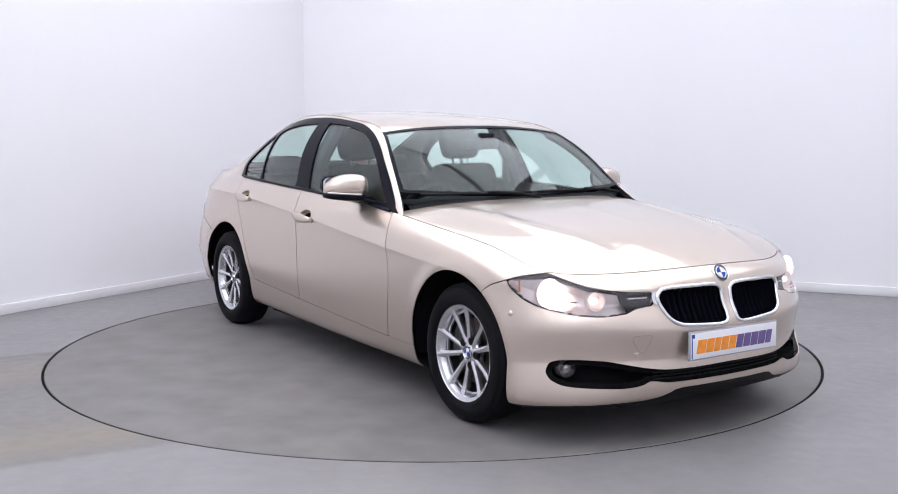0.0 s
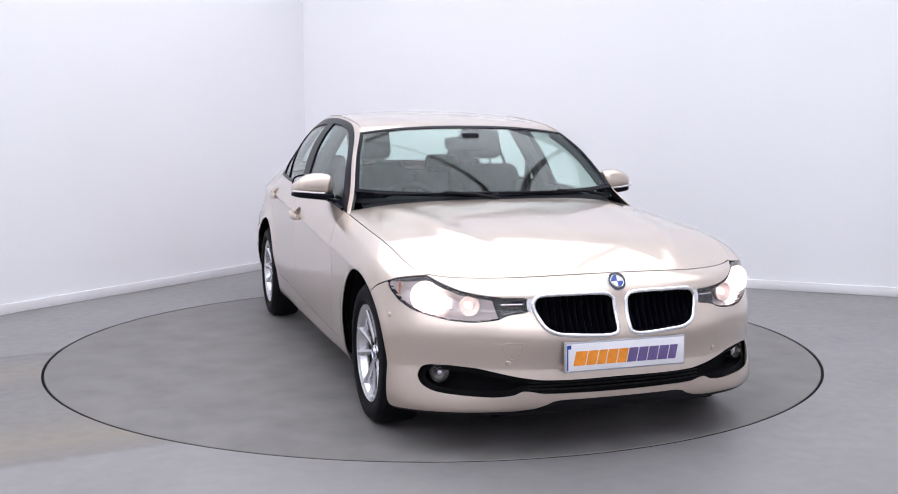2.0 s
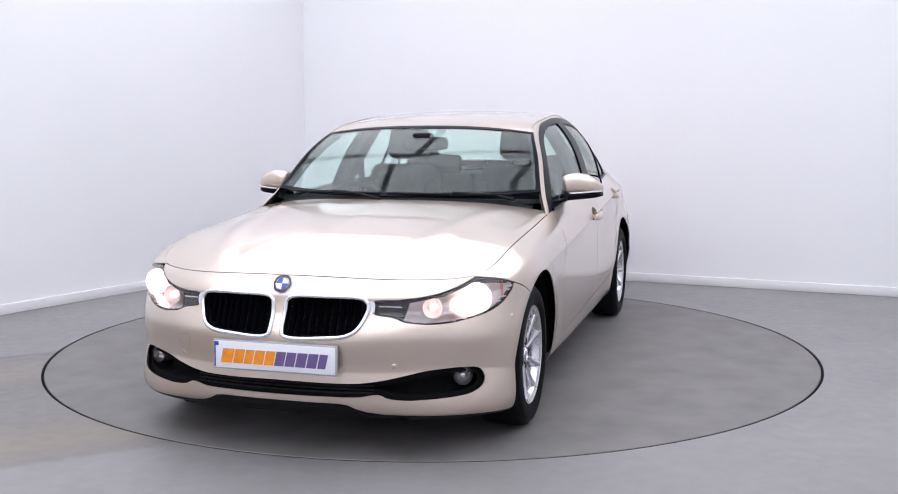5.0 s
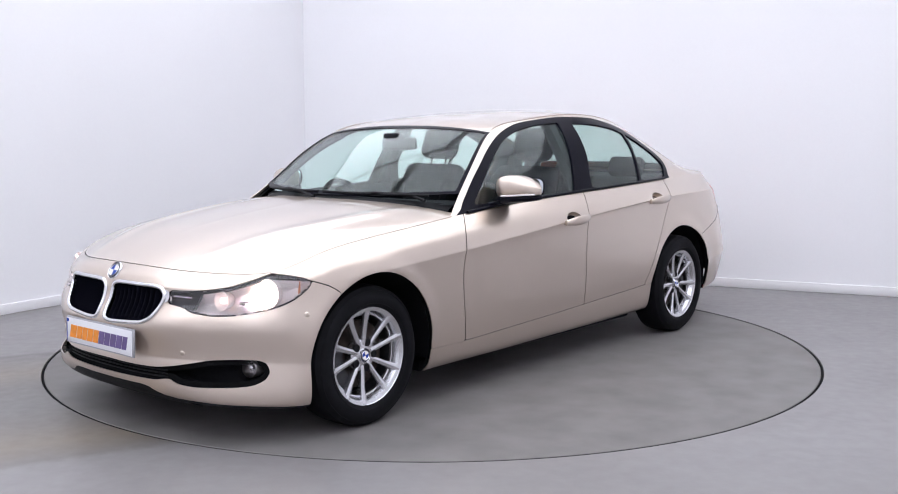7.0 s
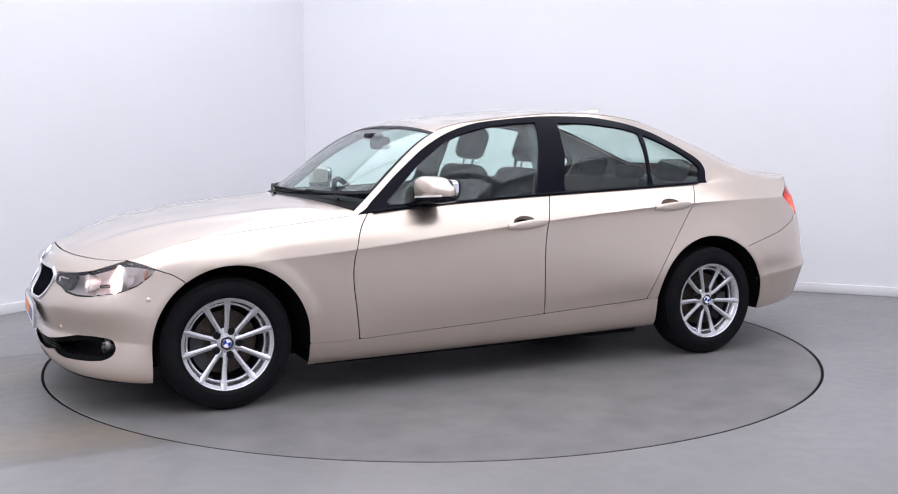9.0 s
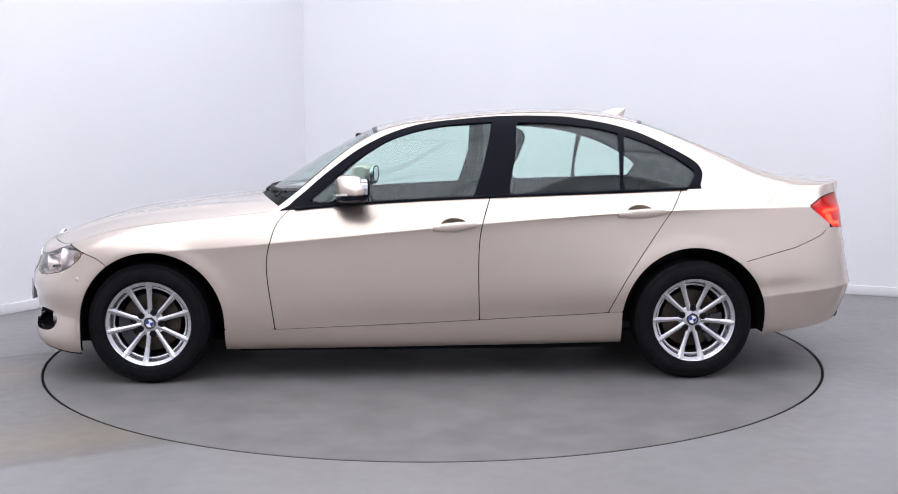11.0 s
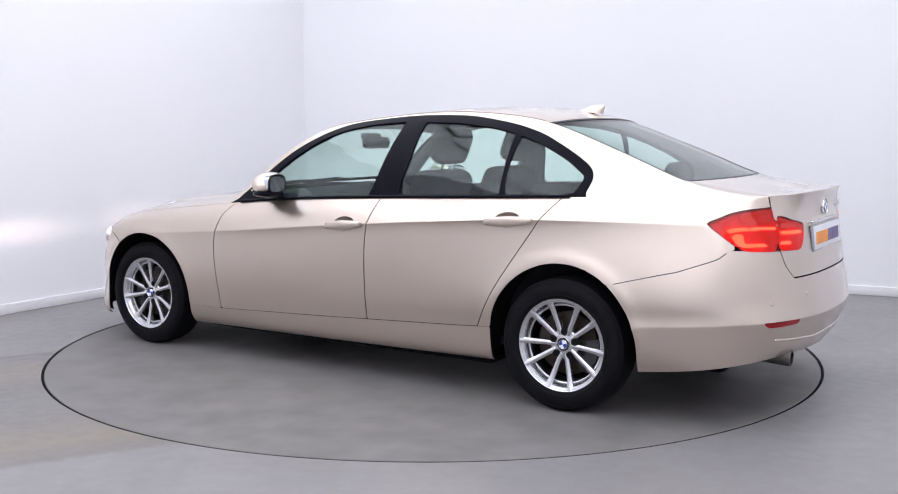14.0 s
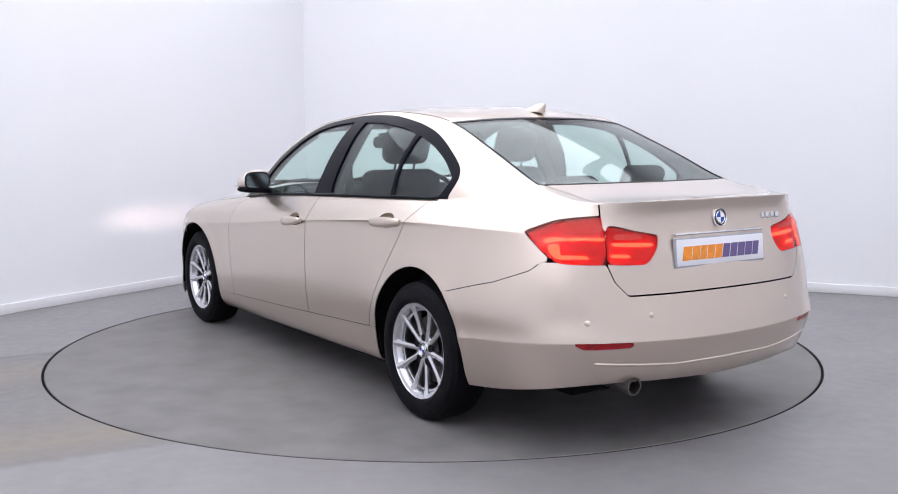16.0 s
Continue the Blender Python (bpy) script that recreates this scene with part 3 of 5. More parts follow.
class Sheet:
    """One patch of the skin on a grid: places, outward normals and its two parameters."""

    def __init__(self, name, f, a, b):
        self.name = name
        self.p, self.a, self.b = grid(f, a, b)
        da, db = np.gradient(self.p, axis=0), np.gradient(self.p, axis=1)
        n = np.cross(da, db)
        n /= np.linalg.norm(n, axis=-1, keepdims=True) + 1e-12
        out = self.p - np.array([0, 0, 0.45])
        out[..., 0] *= 0.25
        n *= np.sign((n * out).sum(-1).mean() or 1)
        self.n = n


U_SAMPLES = np.linspace(0, ENDU, 520)
V_SAMPLES = np.concatenate([np.linspace(0, 2, 34, endpoint=False), np.linspace(2, 6, 56, endpoint=False), np.linspace(6, 8, 29)])
CAB_U = U_SAMPLES[(U_SAMPLES >= u_of_x(0.78)) & (U_SAMPLES <= u_of_x(-2.25))]
DECK_W = ((ENDU - U_SAMPLES) / (ENDU - u_of_x(-2.25)))[::-1]
DECK_W = np.append(DECK_W[DECK_W < 0.999], 1.0)
SHEETS = {
    "flank": Sheet("flank", flank, U_SAMPLES, V_SAMPLES),
    "cabin": Sheet("cabin", lambda u, v: cabin_side(LINES[8](u)[..., 0], v), CAB_U, np.linspace(0, 1, 56)),
    "hood": Sheet("hood", hood, np.linspace(0, 1, 110), np.linspace(0, 1, 70)),
    "windscreen": Sheet("windscreen", windscreen, np.linspace(0, 1, 50), np.linspace(0, 1, 60)),
    "roof": Sheet("roof", roof, np.linspace(0, 1, 90), np.linspace(0, 1, 60)),
    "backlight": Sheet("backlight", backlight, np.linspace(0, 1, 60), np.linspace(0, 1, 60)),
    "deck": Sheet("deck", deck, np.linspace(0, 1, 50), DECK_W),
}


def cut(sheet, inside, offset=0.0):
    """The part of a sheet where inside(sheet) is positive, edges cut clean; moved out by offset along the normals."""
    s = SHEETS[sheet]
    f = np.broadcast_to(inside(s), s.a.shape)
    off = offset(s) if callable(offset) else np.full(s.a.shape, offset)
    q = s.p + s.n * off[..., None]
    rows, cols = f.shape
    # corners that lie almost on the cut are moved onto it, so that no slivers arise
    f, q = f.copy(), q.copy()
    f0, q0 = f.copy(), q.copy()
    done = np.zeros(f.shape, bool)
    for axis, step in ((0, 1), (0, -1), (1, 1), (1, -1)):
        fn, qn = np.roll(f0, step, axis), np.roll(q0, step, axis)
        edge = np.zeros(f.shape, bool)
        edge[(slice(None),) * axis + ((0 if step > 0 else -1),)] = True
        t = f0 / np.where(np.abs(f0 - fn) < 1e-12, 1e-12, f0 - fn)
        hit = (~edge) & (~done) & ((f0 > 0) != (fn > 0)) & (t < 0.22)
        q[hit] = q0[hit] + (qn - q0)[hit] * t[hit][:, None]
        f[hit] = 1e-9
        done |= hit
    f1, q1 = f.ravel(), q.reshape(-1, 3)
    idx = np.arange(rows * cols).reshape(rows, cols)
    quads = np.stack([idx[:-1, :-1], idx[1:, :-1], idx[1:, 1:], idx[:-1, 1:]], -1).reshape(-1, 4)
    pos = f1[quads] > 0
    count = pos.sum(1)
    verts, faces, seen, mids = [], [], {}, {}

    def old(i):
        if i not in seen:
            seen[i] = len(verts)
            verts.append(q1[i])
        return seen[i]

    def mid(i, j):
        k = (min(i, j), max(i, j))
        if k not in mids:
            t = f1[k[0]] / (f1[k[0]] - f1[k[1]])
            mids[k] = len(verts)
            verts.append(q1[k[0]] * (1 - t) + q1[k[1]] * t)
        return mids[k]

    for quad in quads[count == 4].tolist():
        faces.append([old(i) for i in quad])
    for quad in quads[(count > 0) & (count < 4)].tolist():
        poly = []
        for i, j in zip(quad, quad[1:] + quad[:1]):
            if f1[i] > 0:
                poly.append(old(i))
            if (f1[i] > 0) != (f1[j] > 0):
                poly.append(mid(i, j))
        if len(poly) > 2:
            faces.append(poly)
    return verts, faces


def panel(name, pieces, material, parent, sides="both", thick=0.004, label="", offset=0.0, sharp=50):
    """A body panel out of pieces of the sheets; sides: left, right, or both halves in one mesh."""
    bm = bmesh.new()
    made = {}
    for sheet, inside in pieces:
        verts, faces = cut(sheet, inside, offset)
        for sgn in {"left": (1,), "right": (-1,), "both": (1, -1)}[sides]:
            vs = [bm.verts.new((v[0], v[1] * sgn, v[2])) for v in verts]
            for f in faces:
                try:
                    bm.faces.new([vs[i] for i in (f if sgn > 0 else f[::-1])])
                except ValueError:
                    pass
    bmesh.ops.remove_doubles(bm, verts=bm.verts, dist=0.0004)
    bmesh.ops.dissolve_degenerate(bm, edges=bm.edges, dist=0.0002)
    if name == "body_side":
        soft = [v for v in bm.verts if v.co.x < -1.36 and .90 < v.co.z < 1.10 and not v.is_boundary]
        for _ in range(30):
            bmesh.ops.smooth_vert(bm, verts=soft, factor=0.5, use_axis_x=True, use_axis_y=True, use_axis_z=True)
    bmesh.ops.recalc_face_normals(bm, faces=bm.faces)
    # make the faces look outwards
    test = sum((f.normal.dot(f.calc_center_median() - Vector((f.calc_center_median().x * 0.75, 0, 0.45))) * f.calc_area() for f in bm.faces))
    if test < 0:
        bmesh.ops.reverse_faces(bm, faces=bm.faces)
    me = bpy.data.meshes.new(name)
    bm.to_mesh(me)
    bm.free()
    me.materials.append(material)
    me.polygons.foreach_set("use_smooth", [True] * len(me.polygons))
    me.set_sharp_from_angle(angle=radians(sharp))
    # the rim of the sheet is a hard edge
    uses = np.zeros(len(me.edges), int)
    ids = np.zeros(len(me.loops), int)
    me.loops.foreach_get("edge_index", ids)
    np.add.at(uses, ids, 1)
    for k in np.flatnonzero(uses == 1).tolist():
        me.edges[k].use_edge_sharp = True
    ob = new(name, me)
    ob.parent = parent
    if label:
        ob["label"] = label
    if thick:
        mod = ob.modifiers.new("thickness", "SOLIDIFY")
        mod.thickness, mod.offset = thick, -1
    return ob


def xz(s):
    return s.p[..., 0], s.p[..., 2]


def low(*values):
    out = values[0]
    for v in values[1:]:
        out = np.minimum(out, v)
    return out


FRONT_U, REAR_U = KNOTS[8], KNOTS[14]
g = DOOR_GAP


def arch(s):
    return arch_distance(*xz(s))


def in_uz(poly):
    return lambda s: np.where((s.a < 1.6) if poly[:, 0].max() < 2 else (s.a > 4.0), poly_in(poly, s.a, s.p[..., 2]), -1.0)


def in_fender(s):
    x, z = xz(s)
    return low(x - SEAM_FENDER(z) - g, np.where(x > 1.5, z - SEAM_NOSE(x) - g, 1), np.where(s.a > 0.79, 1, -1), arch(s), (s.b - 2.38) * 0.055 + np.where(x > 1.1, 1, 0), -in_uz(HEADLAMP)(s) - g, FRONT_U + 0.6 - s.a)


def in_bumper(s):
    x, z = xz(s)
    return low(np.where(x < 1.9, SEAM_NOSE(x) - g - z, 1), x - 1.45, arch(s), -in_uz(HEADLAMP)(s) - g, -in_uz(KIDNEY)(s), -in_uz(INTAKE)(s), z - LIP_LOW(s.a), 7.98 - s.b)


def in_valance(s):
    x, z = xz(s)
    return low(x - 1.45, arch(s), LIP_LOW(s.a) - z - 0.001)


RECESS_F = (-.155, .814, .068, .037)
RECESS_R = (-1.115, .876, .070, .036)


def in_recess(e):
    return lambda s: np.where(s.a < 4.4, (1 - np.hypot((s.p[..., 0] - e[0]) / e[2], (s.p[..., 2] - e[1]) / e[3])) * e[3], -1)


def in_front_door(s):
    x, z = xz(s)
    return low(SEAM_FENDER(z) - g - x, x - SEAM_DOORS(z) - g, (s.b - 2.38) * 0.055 - 0.002, -in_recess(RECESS_F)(s))


def in_rear_door(s):
    x, z = xz(s)
    return low(SEAM_DOORS(z) - g - x, x - SEAM_REAR(z) - g, (s.b - 2.38) * 0.055 - 0.002, arch(s), np.where(s.a < 4.4, 1, -1), -in_recess(RECESS_R)(s))


def in_quarter(s):
    x, z = xz(s)
    boot = np.where((s.a > REAR_U) & (z > 0.6), s.p[..., 1] - BOOT_SIDE(z) - g, 1)
    boot = np.where((s.a > REAR_U) & (x < -2.13), low(boot, z - 0.7832), boot)
    return low(SEAM_REAR(z) - g - x, np.where(x < -1.5, z - SEAM_TAIL(x), 1), arch(s), boot, -in_uz(TAIL_OUT)(s) - g, (s.b - 2.38) * 0.055 + np.where(x < -1.1, 1, 0))


def in_rear_bumper(s):
    x, y, z = s.p[..., 0], s.p[..., 1], s.p[..., 2]
    below = np.where(x < -1.5, SEAM_TAIL(x) - z, -1)
    beside = low(y - BOOT_SIDE(z) - g, .783 - z)
    top = np.where(x > -2.13, below, np.maximum(.648 - z, beside))
    return low(-1.5 - x, top, arch(s), -in_uz(REFLECTOR)(s), -in_uz(TAIL_OUT)(s) - 0.001)


def in_boot(s):
    z = s.p[..., 2]
    return low(s.a - REAR_U, BOOT_SIDE(z) - g - s.p[..., 1], z - 0.655, -in_uz(TAIL_IN)(s) - 0.001)


def in_sill(s):
    x, z = xz(s)
    return low((2.35 - s.b) * 0.055, arch(s), np.where((x < 1.2) & (x > -1.2), 1, -1))


def in_cabin_paint(s):
    x, z = xz(s)
    return low(-poly_in(WINDOWS_ALL, x, z), np.where(x > 0.55, low(s.b - 0.02, np.ones_like(x)), 1))


def in_frame(s):
    x, z = xz(s)
    return low(poly_in(WINDOWS_ALL, x, z) - 0.0005, -poly_in(GLASS_FRONT, x, z), -poly_in(GLASS_REAR, x, z), -poly_in(GLASS_QUARTER, x, z))


def pane(poly):
    return lambda s: poly_in(poly, *xz(s)) + 0.004


def in_screen(s):
    return low((1 - s.b) * 0.7 - 0.02, s.a * 0.5 - 0.02, (1 - s.a) * 0.5 - 0.022)


def in_back_glass(s):
    return low((1 - s.b) * 0.55 - 0.012, s.a * 0.8 - 0.02, (1 - s.a) * 0.8 - 0.010)


def whole(s):
    return np.ones_like(s.a)


def build_shell(car):
    panel("bonnet", [("hood", lambda s: low((1 - s.b) * 0.75 - 0.0055, s.a * 1.3 - 0.0055, (1 - s.a) * 1.3 - 0.012))], PAINT, car, label="champagne metallic bonnet with two soft ribs")
    panel("front_bumper", [("flank", in_bumper)], PAINT, car)
    panel("front_valance", [("flank", in_valance)], BLACK, car, label="black plastic lower lip")
    panel("roof", [("roof", whole)], PAINT, car)
    panel("boot_lid", [("flank", in_boot), ("deck", lambda s: low(DECK_SIDE(s.p[..., 0]) - g - s.p[..., 1], s.a * 0.4 - 0.004))], PAINT, car)
    panel("rear_bumper", [("flank", in_rear_bumper)], PAINT, car)
    for side, sgn in (("left", 1), ("right", -1)):
        panel("fender", [("flank", in_fender)], PAINT, car, side)
        panel("body_side", [("flank", in_quarter), ("cabin", in_cabin_paint), ("deck", lambda s: low(s.p[..., 1] - DECK_SIDE(s.p[..., 0]) - g, np.ones_like(s.a)))], PAINT, car, side)
        panel("sill", [("flank", in_sill)], PAINT, car, side)
        for nm, f, pane_poly in (("front_door", in_front_door, GLASS_FRONT), ("rear_door", in_rear_door, GLASS_REAR)):
            door = panel(nm, [("flank", f)], PAINT, car, side)
            panel("window_pane", [("cabin", pane(pane_poly))], GLASS, door, side, 0.004, "clear green-tinted side window", -0.006)
            build_handle(door, sgn, nm == "front_door")
        panel("quarter_window", [("cabin", pane(GLASS_QUARTER))], GLASS, car, side, 0.004, "small fixed rear quarter window", -0.006)
        panel("window_frame", [("cabin", in_frame)], GLOSSBLACK, car, side, 0.012, "gloss black window surround and pillars", 0.001)
    panel("windscreen", [("windscreen", in_screen)], GLASS, car, thick=0.005, label="clear green-tinted windscreen", offset=-0.002)
    panel("windscreen_border", [("windscreen", lambda s: -in_screen(s))], GLOSSBLACK, car, thick=0.006, label="black windscreen edge")
    panel("rear_window", [("backlight", in_back_glass)], GLASS, car, thick=0.005, label="green-tinted rear window", offset=-0.002)
    panel("rear_window_border", [("backlight", lambda s: -in_back_glass(s))], GLOSSBLACK, car, thick=0.006, label="black rear window edge")
    # added black shell that makes the shut lines read dark, and the lining of the roof
    panel("inner_shell", [("flank", lambda s: low(7.6 - s.b, arch(s), -in_uz(HEADLAMP)(s) + 0.004, -in_uz(TAIL_OUT)(s) + 0.004, -in_uz(TAIL_IN)(s) + 0.004, -in_uz(KIDNEY)(s) + 0.02, -in_uz(INTAKE)(s) + 0.02))], GAP, car, thick=0, offset=-0.022)
    panel("headlining", [("roof", whole), ("cabin", lambda s: low(-poly_in(WINDOWS_ALL, *xz(s)), np.where(s.p[..., 0] > -1.9, 1, -1)))], LINING, car, thick=0, offset=-0.02, label="pale grey roof lining")


def build_handle(door, sgn, front):
    x0, x1 = (-0.045, -0.272) if front else (-0.997, -1.247)
    z0, z1 = (.800, .818) if front else (.864, .878)
    y0 = .886 if front else .864
    # bar
    bm = bmesh.new()
    n, rings = 20, []
    for i in range(n + 1):
        t = i / n
        x, z = x0 + (x1 - x0) * t, z0 + (z1 - z0) * t
        y = y0 + 0.018 + 0.022 * math.sin(math.pi * t) ** 0.5 + (0 if front else -0.010 * t)
        h = 0.010 + 0.0150 * math.sin(math.pi * min(max(t, 0.03), 0.97)) ** 0.5
        rings.append([bm.verts.new((x, (y + 0.009 * math.cos(a)) * sgn, z + h * math.sin(a))) for a in [2 * math.pi * k / 14 for k in range(14)]])
    for a, b in zip(rings, rings[1:]):
        for k in range(14):
            bm.faces.new((a[k], a[(k + 1) % 14], b[(k + 1) % 14], b[k]))
    bm.faces.new(rings[0])
    bm.faces.new(rings[-1])
    part("handle", bm, PAINT, door, "body-coloured bar door handle")
    # black tube that paints the shadow between the bar and the door
    bm = bmesh.new()
    tube(bm, [(x0 + (x1 - x0) * t, (y0 + .009 + (0 if front else -.010 * t)) * sgn, z0 + (z1 - z0) * t - .006 - .014 * math.sin(math.pi * t) ** .5) for t in np.linspace(.02, .98, 16)], .0045, 8)
    part("handle_shade", bm, BLACK, door, "black tube in place of the shade under the handle")
    e = RECESS_F if front else RECESS_R
    panel("handle_recess", [("flank", in_recess(e))], PAINT, door, "left" if sgn > 0 else "right", 0, "hollow behind the handle", lambda s: -0.034 * np.sqrt(np.clip(in_recess(e)(s) / .022, 0, 1)), 60)


car = thing("car", "champagne metallic four-door saloon car with lit headlamps, standing on a turntable", "car")
build_shell(car)


# ======== lamps, grille and trim ========
def skin_at(u, z):
    """Place and outward direction of the lower body at u and height z, on the left half."""
    vs = np.linspace(0, 8, 161)
    p = flank(np.full(161, float(u)), vs)
    v = float(np.interp(z, np.maximum.accumulate(p[:, 2]), vs))
    a, b = max(v - .1, 0), min(v + .1, 8)
    q = [np.array([np.interp(k, vs, p[:, i]) for i in range(3)]) for k in (a, b, v)]
    w = flank(np.array([max(u - .01, 0), min(u + .01, ENDU)]), np.full(2, round(v * 20) / 20))
    n = np.cross(w[1] - w[0], q[1] - q[0])
    n /= np.linalg.norm(n)
    if n @ (q[2] - np.array([q[2][0] * 0.7, 0, 0.45])) < 0:
        n = -n
    return Vector(q[2]), Vector(n)


def bowl(poly, depth, width, lift=0.0):
    inside = in_uz(poly)
    return lambda s: lift - depth * np.sqrt(np.clip(inside(s) / width, 0, 1))


def inset(poly, d):
    inside = in_uz(poly)
    return lambda s: inside(s) - d


def ring(poly, d):
    inside = in_uz(poly)
    return lambda s: low(inside(s), d - inside(s))


def outline(poly, inside=0.0, lift=0.0, sgn=1):
    """The places on the skin along an outline given in u and height."""
    c = np.array(poly).mean(0)
    out = []
    for q in poly:
        d = c - q
        q = q + d / np.hypot(*d) * inside
        p, n = skin_at(max(q[0], 0.0), q[1])
        p = p + n * lift
        out.append((p.x, p.y * sgn, float(q[1])))
    return out


def disc_pose(place, towards):
    return Matrix.Translation(place) @ Vector(towards).to_track_quat("Z", "Y").to_matrix().to_4x4()


def build_headlamp(car, side, sgn):
    lamp = panel("headlamp", [("flank", in_uz(HEADLAMP))], MIRROR, car, side, 0, "lit clear headlamp with chrome reflectors", bowl(HEADLAMP, 0.060, 0.045, -0.003), 70)
    panel("lens", [("flank", in_uz(HEADLAMP))], LENS, lamp, side, 0.003, "clear lamp cover")
    panel("bezel", [("flank", ring(HEADLAMP, 0.0055))], GLOSSBLACK, lamp, side, 0.02, "black lamp edge", -0.004)
    dark = rounded([(.52, .650), (.388, .640), (.384, .58), (.45, .572), (.50, .565), (.515, .60)], 4, pull=0.3)
    panel("dark_bezel", [("flank", lambda s: low(in_uz(dark)(s), in_uz(HEADLAMP)(s) - .004))], BLACK, lamp, side, 0.02, "dark inner end of the lamp", -0.018)
    bm = bmesh.new()
    a, _ = skin_at(.40, .613)
    b, _ = skin_at(.485, .610)
    tube(bm, [(a.x - .012, a.y * sgn, a.z), (b.x - .012, b.y * sgn, b.z)], 0.0045, 8)
    part("chrome_strip", bm, CHROME, lamp)
    middle = straight([(.38, .61), (.60, .60), (.80, .635), (1.0, .665)])

    def lid(s):
        inside = in_uz(HEADLAMP)(s)
        return low(inside - .002, .0125 - .006 * np.clip((s.a - .6) / .2, 0, 1) - inside, (s.p[..., 2] - middle(s.a)) * .5, .84 - s.a)
    panel("eyebrow", [("flank", lid)], BLACK, lamp, side, 0.006, "dark upper lid of the lamp", -0.010)
    for u, z, r, mat, said in ((.80, .630, .062, BULB, "glowing dipped-beam bulb"), (.615, .600, .042, SIDEBULB, "small bulb with a soft glow")):
        p, n = skin_at(u, z)
        m = disc_pose((p.x - .040, p.y * sgn - sgn * .010, p.z), (1, 0.10 * sgn, 0.02))
        bm = bmesh.new()
        lathe(bm, [(r, .022), (r * .96, .024), (r * .9, .018), (r * .7, -.012), (r * .42, -.028), (0, -.030), (0, -.036), (r * .5, -.034), (r * .8, -.014), (r, .022)], 36, m)
        reflector = part("reflector", bm, MIRROR, lamp)
        bm = bmesh.new()
        lathe(bm, [(0, .026), (r * .18, .024), (r * .32, .016), (r * .34, .004), (r * .30, -.016), (r * .26, -.028), (0, -.028)], 28, m)
        part("bulb", bm, mat, reflector, said)
    bm = bmesh.new()
    for k in range(5):
        p, n = skin_at(.93, .625 + k * .013)
        box(bm, (0, 0, 0), (.004, .05, .004), 0.001, disc_pose((p.x - .03, (p.y - .012) * sgn, p.z), (n.x, n.y * sgn, 0)))
    part("indicator", bm, AMBERCLEAR, lamp, "amber indicator ribs")
    # glowing slit and hood, added to throw the headlamp's patch on the wall
    p, n = skin_at(.70, .590)
    m = disc_pose((p.x - .020, p.y * sgn, p.z), (1, 0, 0))
    across = 0 if abs((m.to_3x3() @ Vector((1, 0, 0))).y) > .5 else 1
    size = lambda a, b, c: (a, b, c) if across == 0 else (b, a, c)
    bm = bmesh.new()
    for k in (-1, 1):
        box(bm, size(0, k * .0045, -.024), size(.036, .003, .048), .0004, m)
        box(bm, size(k * .0170, 0, -.024), size(.003, .006, .048), .0004, m)
    hood_ob = part("added_beam_hood", bm, GAP, lamp, "black hood added to narrow the beam")
    bm = bmesh.new()
    box(bm, size(0, 0, -.046), size(.022, .0056, .002), 0, m)
    part("added_beam_slit", bm, BEAM, hood_ob)
    wing = rounded([(.352, .640), (.384, .632), (.388, .612), (.384, .592), (.350, .578)], 3, pull=0.2)
    panel("chrome_link", [("flank", lambda s: low(in_uz(wing)(s), -in_uz(KIDNEY)(s)))], CHROME, lamp, side, 0.006, "chrome link between lamp and grille", 0.003)
    return lamp


def build_tail(car, side, sgn):
    for name, poly, base in (("tail_lamp", TAIL_OUT, REDGLOW), ("boot_lamp", TAIL_IN, REDGLOW)):
        lamp = panel(name, [("flank", in_uz(poly))], base, car, side, 0, "lit red tail lamp", bowl(poly, 0.022, 0.02, -0.001), 70)
        panel("bezel", [("flank", ring(poly, 0.0055))], REDDARK, lamp, side, 0.01, "dark red lamp edge", -0.002)
        panel("lens", [("flank", in_uz(poly))], REDLENS, lamp, side, 0.003, "red lamp cover")
        if name == "tail_lamp":
            strips = [("glow", [(4.875, .872), (4.95, .884), (5.145, .880), (5.147, .866), (4.96, .868), (4.90, .858)], TAILGLOW),
                      ("glow", [(4.905, .846), (4.93, .856), (4.965, .850), (4.975, .815), (5.155, .812), (5.157, .799), (4.975, .798), (4.935, .812)], TAILGLOW),
                      ("indicator", [(4.96, .940), (5.10, .950), (5.118, .948), (5.135, .905), (4.99, .905), (4.95, .92)], AMBER)]
        else:
            strips = [("glow", [(5.19, .858), (5.375, .852), (5.375, .838), (5.19, .842)], TAILGLOW), ("glow", [(5.195, .817), (5.362, .812), (5.355, .798), (5.195, .801)], TAILGLOW),
                      ("reverse_lamp", [(5.20, .893), (5.32, .883), (5.32, .870), (5.20, .874)], PALE)]
        for nm, pts, mat in strips:
            poly2 = rounded(pts, 3, pull=0.25)
            panel(nm, [("flank", in_uz(poly2))], mat, lamp, side, 0.004, offset=-0.008)
    refl = panel("rear_reflector", [("flank", in_uz(REFLECTOR))], REDPLASTIC, car, side, 0.006, "red strip reflector in the bumper", -0.004)
    return refl


